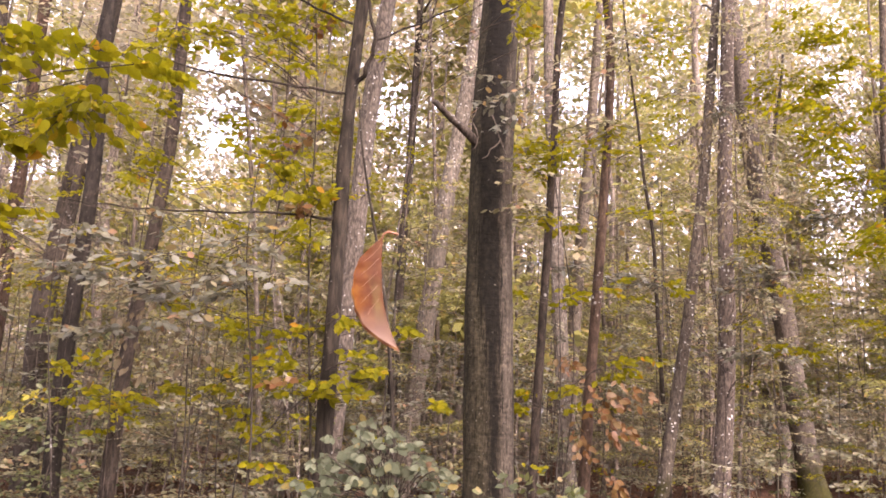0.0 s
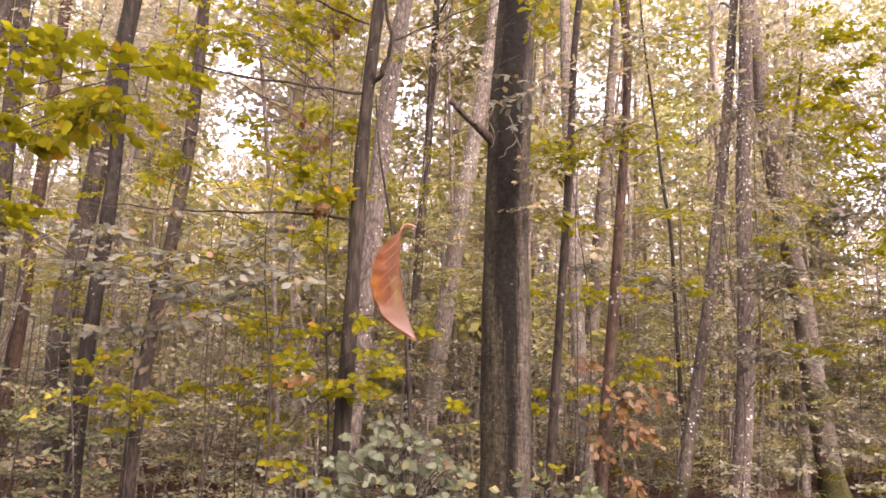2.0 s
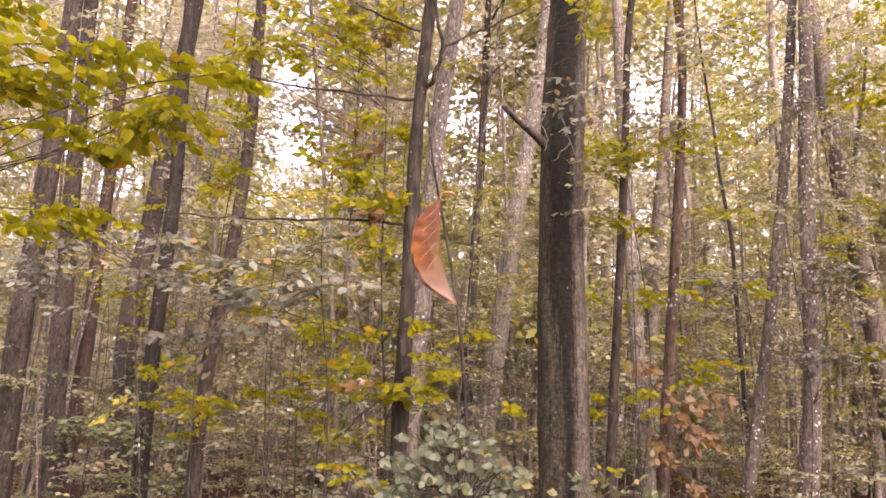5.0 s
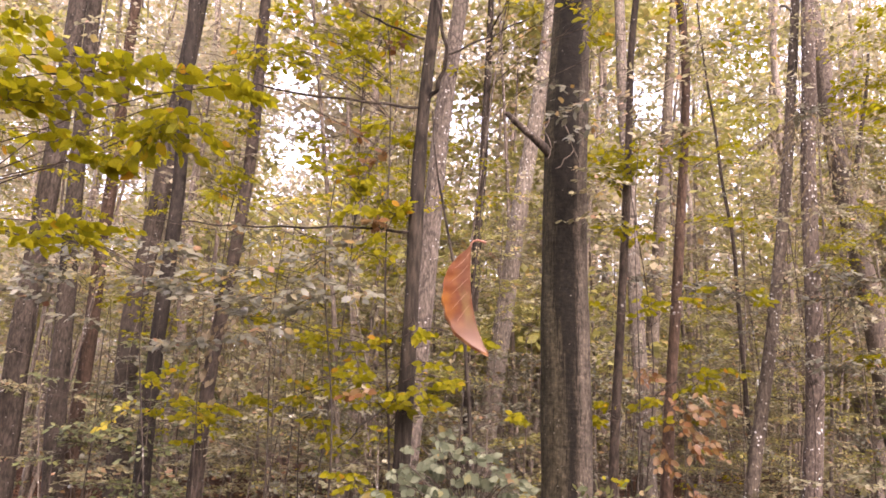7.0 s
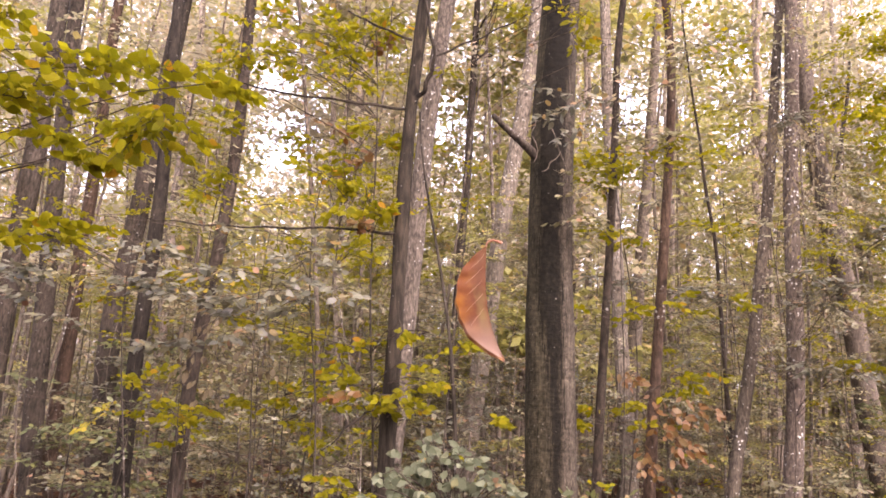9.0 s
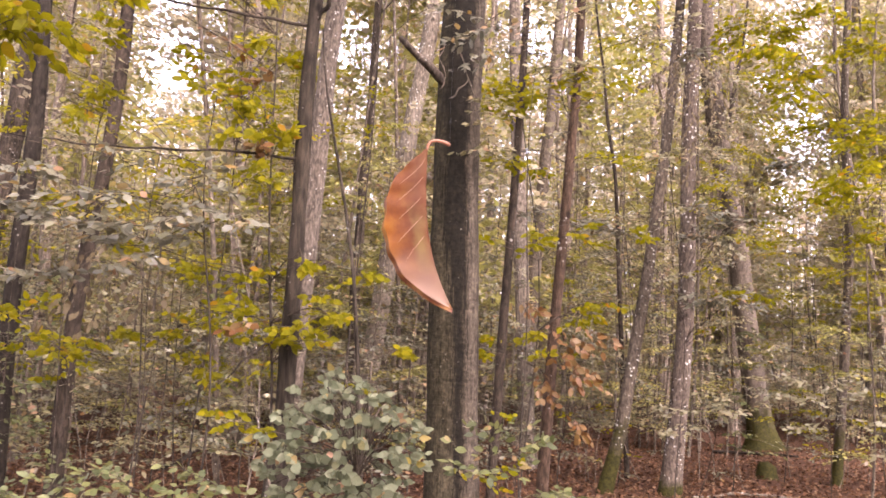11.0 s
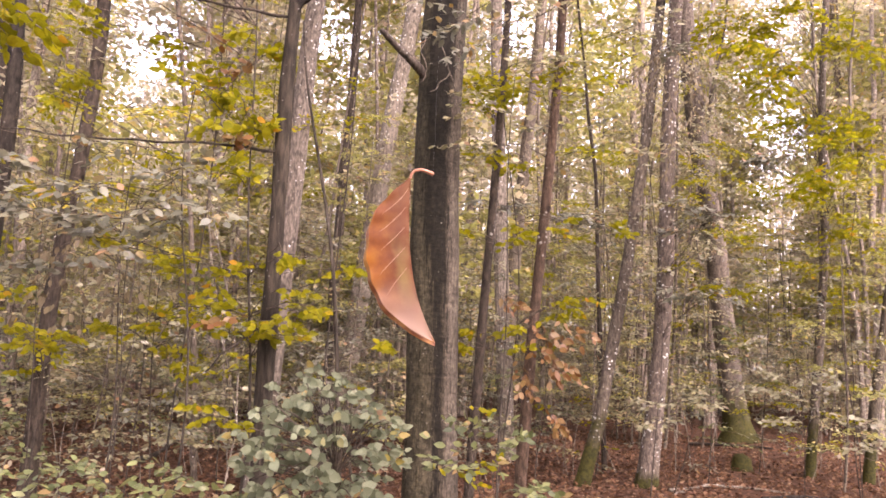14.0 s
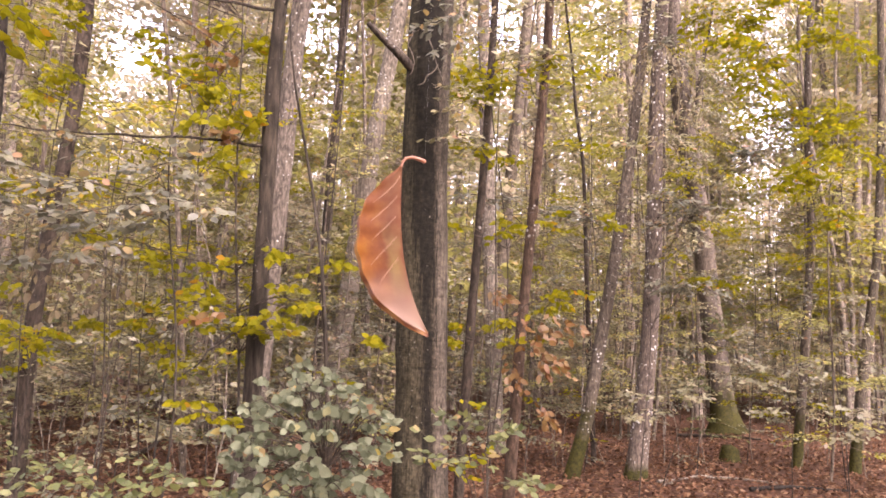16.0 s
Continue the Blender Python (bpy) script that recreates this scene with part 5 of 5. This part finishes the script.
    for x, y in ((1215, 230), (1180, 330), (1260, 300), (1225, 420), (1290, 400), (1195, 500), (1170, 430), (1150, 260), (1300, 250), (1250, 180), (1205, 120), (1235, 350), (1210, 280), (1245, 240), (1180, 180), (1265, 380), (1215, 60)):
        o = np.array(LEFT) + ((x - 1200) * STEP, 0, (400 - y) * STEP)
        w = unit((rng.normal(0, 1), rng.normal(-0.1, 0.5), rng.normal(-0.05, 0.15)))
        tg.append((tuple(o - 0.35 * w), tuple(o + 0.4 * w), 0.45))
    branchy("", (0, 0), 0, tg[::3], "pale", 72, 0, 0.11, 0.016, (0, -0.4, 0.7), 0.45, gap=0.05, on="big")
    branchy("", (0, 0), 0, tg[1::3], "green", 73, 0, 0.105, 0.016, (0, -0.4, 0.7), 0.45, gap=0.05, on="big")
    # thin bare twigs that hang down the large stem
    root, base, line = STEMS["main"]
    for pts in (((0.293, 6.1, 4.009), (0.377, 6.12, 3.798), (0.443, 6.15, 3.565)), ((0.368, 6.12, 3.817), (0.289, 6.12, 3.712), (0.233, 6.14, 3.652)), ((0.166, 6.1, 4.089), (0.138, 6.12, 3.953), (0.199, 6.14, 3.831), (0.148, 6.16, 3.728))):
        q = np.array(pts) - base
        w = np.concatenate([np.linspace(a, b, 5, endpoint=False) for a, b in zip(q[:-1], q[1:])] + [[q[-1]]])
        w = w + np.stack([0.008 * np.sin(np.arange(len(w)) * 1.1 + k) for k in range(3)], 1)
        h = Heap()
        h.tube(w, np.linspace(0.005, 0.003, len(w)), 5)
        part("hanging_twig", h, BARK_PALE, root, "thin pale hanging twig")
    # flat leaf layers of slim young beeches in the middle ground
    rng = np.random.default_rng(81)
    for k, (x, y, wide, lo, hi, kind, count) in enumerate(((-3.9, 7.2, 0.8, 0.5, 2.1, "dull", 8), (-3.0, 6.4, 0.7, 0.4, 1.9, "dull", 7), (-2.2, 7.6, 0.8, 0.5, 2.2, "pale", 9), (-1.5, 8.4, 0.7, 0.6, 2.3, "olive", 8),
                                                           (-2.7, 8.8, 0.8, 0.6, 2.4, "silver", 8), (-4.6, 8.6, 0.8, 0.6, 2.4, "dull", 7), (1.6, 11.6, 0.9, 1.6, 3.4, "pale", 8), (3.2, 12.2, 1.0, 1.4, 3.6, "silver", 9),
                                                           (4.6, 11.4, 1.0, 1.4, 3.4, "olive", 9), (5.9, 12.6, 1.0, 1.2, 3.6, "silver", 9), (3.9, 14.0, 1.1, 1.2, 3.8, "pale", 9), (6.6, 11.0, 0.8, 0.8, 3.0, "pale", 7))):
        tg = []
        for q in range(count):
            o = np.array((x + rng.uniform(-wide, wide), y + rng.uniform(-0.5, 0.5), lo + (hi - lo) * (q + rng.random()) / count))
            w = unit((rng.normal(0, 1), rng.normal(0, 0.6), rng.normal(-0.05, 0.12)))
            tg.append((tuple(o - 0.25 * w), tuple(o + 0.3 * w), 0.3))
        branchy("slim young beech with flat leaf layers", (x, y), hi + 0.5, tg, kind, 90 + k, 0, 0.06 + 0.0012 * y, 0.011, (0, -0.35, 0.8), 0.4, (rng.normal(0, 0.1), 0), gap=0.055, n_side=7)
    # side branches of the stems, whose leaf layers hang among the trunks
    rng = np.random.default_rng(8)
    for k, (on, kind, lo, hi, out) in enumerate((("slim", "green", 2.2, 5.0, 1.1), ("slim", "olive", 2.6, 5.4, 1.0), ("lean", "green", 3.0, 6.0, 1.3), ("dark", "yellow", 2.4, 4.0, 1.0),
                                                ("stout", "green", 2.8, 5.6, 1.3), ("pale", "green", 3.8, 6.4, 1.3), ("slender", "olive", 3.2, 5.4, 0.9), ("red", "green", 3.2, 5.6, 0.9), ("red", "olive", 3.4, 5.6, 1.0),
                                                ("lichen", "green", 3.6, 7.0, 1.5), ("crooked", "olive", 3.4, 6.6, 1.3), ("thin", "green", 3.0, 6.8, 1.4), ("thin", "yellow", 3.4, 6.6, 1.4), ("edge", "green", 3.0, 6.4, 1.4),
                                                ("big", "green", 4.6, 9.0, 2.0), ("lichen", "olive", 4.0, 7.0, 1.5), ("edge", "olive", 2.8, 6.0, 1.6), ("thin", "green", 2.6, 5.0, 1.5))):
        _, base, line = STEMS[on]
        tg = []
        for q in range(9):
            a = rng.uniform(0, 6.28)
            z = lo + (hi - lo) * (q + rng.random()) / 9
            i = int(np.argmin(abs(line[:, 2] - z)))
            d = rng.uniform(0.15, out * 0.7)
            w = np.array([math.cos(a), math.sin(a), 0])
            o = base + line[i] + w * d
            tg.append((tuple(o), tuple(o + w * rng.uniform(0.5, 0.95) + np.array([0, 0, rng.uniform(-0.12, 0.15)])), 0.38))
        branchy("", (0, 0), 0, tg, kind, 20 + k, 0, 0.072, 0.016, (0, 0.3 if on in ("thin", "edge", "big") else -0.35, 0.8), 0.5, gap=0.05, on=on)


near_plants()


# ---- the brown leaf that hangs on a thread in front of the viewer ----
def hanging_leaf():
    top = np.array((-0.0423, 0.5350, 1.7215))
    S = 0.08 / 1002.1
    m, n, l, p = material("leaf_dry_orange")
    a = noise_node(n, l, 75, 5, 0.62)
    r = ramp(n, [(0.3, (0.072, 0.017, 0.006)), (0.5, (0.108, 0.031, 0.012)), (0.7, (0.138, 0.052, 0.02))])
    l.new(a.outputs[0], r.inputs[0])
    c = n.new("ShaderNodeTexCoord")
    sx = n.new("ShaderNodeSeparateXYZ")
    l.new(c.outputs["Object"], sx.inputs[0])

    def calc(op, x, y=0.0, z=0.0):
        q = n.new("ShaderNodeMath")
        q.operation = op
        for socket, value in zip(q.inputs, (x, y, z)):
            if isinstance(value, (int, float)):
                socket.default_value = value
            else:
                l.new(value, socket)
        return q.outputs[0]

    # how far down the blade, and how far out from the rib
    down = calc("DIVIDE", sx.outputs[2], -935 * S)
    out = calc("DIVIDE", calc("SUBTRACT", calc("MULTIPLY", calc("POWER", down, 3.0), 185 * S), sx.outputs[0]), 232 * S)
    tint = ramp(n, [(0.0, (1.35, 1.75, 2.0)), (0.3, (0.9, 1.0, 1.15)), (0.68, (1.2, 1.25, 0.7)), (1.0, (1.75, 2.0, 0.5))])
    l.new(calc("ADD", out, calc("MULTIPLY", calc("SUBTRACT", a.outputs[0], 0.5), 0.5)), tint.inputs[0])
    col = mixed(n, l, 1.0, r.outputs[0], tint.outputs[0], "MULTIPLY")
    near = calc("SUBTRACT", 1.0, calc("MULTIPLY", calc("ABSOLUTE", calc("SUBTRACT", out, 0.22)), 2.6))
    mid = calc("SUBTRACT", 1.0, calc("MULTIPLY", calc("ABSOLUTE", calc("SUBTRACT", down, 0.6)), 3.0))
    blot = noise_node(n, l, 60, 4, 0.6)
    patch = ramp(n, [(0.45, (0, 0, 0)), (1.0, (0.6, 0.6, 0.6))])
    l.new(calc("ADD", calc("MINIMUM", near, mid), calc("MULTIPLY", calc("SUBTRACT", blot.outputs[0], 0.4), 1.2)), patch.inputs[0])
    col = mixed(n, l, patch.outputs[0], col, (0.19, 0.14, 0.045))
    k = ramp(n, [(0.62, (0, 0, 0)), (0.95, (0.85, 0.85, 0.85))])
    l.new(down, k.inputs[0])
    col = mixed(n, l, k.outputs[0], col, (0.27, 0.178, 0.132))
    l.new(col, p.inputs["Base Color"])
    p.inputs["Roughness"].default_value = 0.5
    p.inputs["Specular IOR Level"].default_value = 0.15
    tr = n.new("ShaderNodeBsdfTranslucent")
    l.new(col, tr.inputs["Color"])
    mx = n.new("ShaderNodeMixShader")
    mx.inputs[0].default_value = 0.4
    l.new(p.outputs[0], mx.inputs[1])
    l.new(tr.outputs[0], mx.inputs[2])
    l.new(mx.outputs[0], n["Material Output"].inputs["Surface"])
    vein, vn, vl, vp = material("leaf_vein")
    vp.inputs["Base Color"].default_value = (0.27, 0.14, 0.08, 1)
    vp.inputs["Roughness"].default_value = 0.5
    stem_red, _, _, sp_ = material("leaf_stalk_red")
    sp_.inputs["Base Color"].default_value = (0.21, 0.085, 0.042, 1)
    sp_.inputs["Roughness"].default_value = 0.45
    rim, rn_, rl, rp = material("leaf_rim")
    ra = noise_node(rn_, rl, 90, 3, 0.6)
    rr = ramp(rn_, [(0.42, (0.12, 0.032, 0.008)), (0.66, (0.26, 0.12, 0.015))])
    rl.new(ra.outputs[0], rr.inputs[0])
    rl.new(rr.outputs[0], rp.inputs["Base Color"])

    root = thing("hanging_leaf", "dry orange brown beech leaf hanging folded on a spider thread", "leaf", at=top)
    U, W = 48, 9
    # the blade's outline: distance from the rib, down the blade
    OUT_U = np.linspace(0, 1, 97)
    OUT_W = np.interp(OUT_U, (0, 0.05, 0.1, 0.19, 0.29, 0.41, 0.53, 0.665, 0.76, 0.855, 0.92, 0.965, 1), (8, 62, 112, 176, 216, 240, 247, 240, 218, 172, 116, 60, 0))
    OUT_W = np.convolve(np.pad(OUT_W, 2, mode="edge"), np.ones(5) / 5, "valid") * (1 - np.clip(OUT_U * 60 - 59, 0, 1))

    def rib(u):
        return np.array([185 * u ** 3, 0, -935 * u])

    def wide(u):
        return float(np.interp(u, OUT_U, OUT_W))

    def half(angle, grow, name, mat, label):
        h = Heap()
        v, f = [], []
        for i in range(U + 1):
            u = i / U
            for j in range(W + 1):
                q = j / W
                w = wide(u) * grow * q * (1 + 0.022 * math.sin(41 * u) + 0.015 * math.sin(23 * u + 2))
                ripple = 9 * math.sin(u * 47) * q ** 3 + 14 * math.sin(u * 9 + 1) * q ** 2 + 4 * math.sin(u * 36 - q * 5)
                th = angle * (q ** 0.8)
                v.append((rib(u) + np.array([-w * math.cos(th * 0.35), -w * math.sin(th) * 0.5 + ripple * 0.6, (-22 if angle < 0 else 0) * q * u])) * S)
        for i in range(U):
            for j in range(W):
                a = i * (W + 1) + j
                f.append((a, a + 1, a + W + 2, a + W + 1))
        h.add(v, f)
        return part(name, h, mat, root, label)

    blade = half(0.25, 1.0, "blade", m, "orange brown leaf blade")
    half(-0.4, 1.07, "folded_blade", rim, "darker folded half with yellowish rim")
    for k in range(5):
        u0 = 0.02 + 0.125 * k
        pts = []
        for q in np.linspace(0.12, 0.8 - 0.05 * (k % 3), 9):
            u = min(0.97, u0 + 0.27 * q ** 0.9)
            w = wide(u) * q
            ripple = 9 * math.sin(u * 47) * q ** 3 + 14 * math.sin(u * 9 + 1) * q ** 2 + 4 * math.sin(u * 36 - q * 5)
            th = 0.25 * q ** 0.8
            pts.append((rib(u) + np.array([-w * math.cos(th * 0.35), -w * math.sin(th) * 0.5 + ripple * 0.6 - 2.5, 0.0])) * S)
        h = Heap()
        h.tube(pts, np.linspace(1.2, 1.6, 9) * (1 - np.linspace(0, 1, 9) ** 4) * S + 0.2 * S, 5)
        part("vein", h, vein, blade, "pale leaf vein" if k == 0 else "")
    h = Heap()
    h.tube([rib(u) * S for u in np.linspace(0, 1, 24)], np.linspace(2.6, 1.5, 24) * S, 6)
    part("midrib", h, m, root)
    h = Heap()
    st = [np.array([x, 0, z]) * S for x, z in ((0, -4), (2, 22), (22, 46), (56, 54), (92, 46), (130, 32))]
    h.tube(st, np.array([7, 8, 9, 10, 11, 12]) * S, 8)
    part("stalk", h, stem_red, root, "curved reddish leaf stalk")
    h = Heap()
    h.tube([st[-1], st[-1] * 0.6 + (0.002, 0, 1.2), THREAD_END - top], [0.000012] * 3, 4)
    silk, qn, ql, qp = material("spider_silk")
    qp.inputs["Base Color"].default_value = (0.8, 0.8, 0.8, 1)
    qp.inputs["Alpha"].default_value = 0.3
    part("thread", h, silk, root, "fine spider thread")


hanging_leaf()


# ---- dead wood on the ground ----
def dead_wood():
    rng = np.random.default_rng(12)

    def stick(label, a, b, r, wobble=0.05, mat=BARK_LICHEN):
        a, b = np.array(a, float), np.array(b, float)
        a[2], b[2] = ground_z(a[0], a[1]) + r * 0.8, ground_z(b[0], b[1]) + r * 0.9
        h = Heap()
        pts = curve_pts(a, b, 14, rng, wobble)
        pts[:, 2] = [ground_z(q[0], q[1]) + r * 0.9 + 0.015 for q in pts]
        h.tube(pts, np.linspace(r, r * 0.45, 14), 8, 0.04, rng)
        ob = new("fallen_branch", h.mesh("fallen_branch", mat))
        tagged(ob, label, "branch", "dead wood")

    stick("thin pale fallen branch on leaf litter", (3.74, 10.56, 0), (4.5, 11.22, 0), 0.022, 0.03, BARK_PALE)
    stick("thin pale fallen branch on leaf litter", (4.47, 11.22, 0), (5.7, 11.0, 0), 0.02, 0.03, BARK_PALE)
    stick("dark fallen branch lying among dead leaves", (4.9, 10.4, 0), (6.6, 10.7, 0), 0.03, 0.05, BARK_BLACK)
    stick("fallen dark branch beside a mossy beech", (6.7, 17.5, 0), (8.1, 16.5, 0), 0.045, 0.04, BARK_DARK)
    stick("short fallen stick on leaf litter", (3.904, 10.5, 0.863), (3.68, 10.2, 0.397), 0.02)
    stick("long fallen branch on leaf litter under saplings", (-3.39, 12.05, 0), (-3.15, 16.2, 0), 0.045, 0.05, BARK_MID)


dead_wood()


def leaning_stick():
    """A dead dark stick that leans against the flecked beech."""
    rng = np.random.default_rng(44)
    a, b = np.array((4.23, 12.4, float(ground_z(4.23, 12.4)) - 0.02)), np.array((3.86, 11.22, 1.22))
    h = Heap()
    h.tube(curve_pts(a, b, 10, rng, 0.02), np.linspace(0.03, 0.016, 10), 8, 0.05, rng)
    tagged(new("dead_stick", h.mesh("dead_stick", BARK_BLACK)), "dark dead stick leaning against a lichen flecked beech", "branch", "dead wood")


leaning_stick()


def stump():
    c = np.array((6.0, 13.4, 0.0))
    z0 = float(ground_z(c[0], c[1]))
    root = thing("tree_stump", "low mossy tree stump in leaf litter", "stump", at=(c[0], c[1], z0))
    h = Heap()
    rng = np.random.default_rng(4)
    h.tube([(0, 0, -0.08), (0, 0, 0.02), (0, 0, 0.12), (0.01, 0, 0.20), (0.02, 0, 0.235)], [0.21, 0.17, 0.15, 0.14, 0.13], 18, 0.06, rng)
    part("stump_body", h, BARK_MOSS, root)


stump()
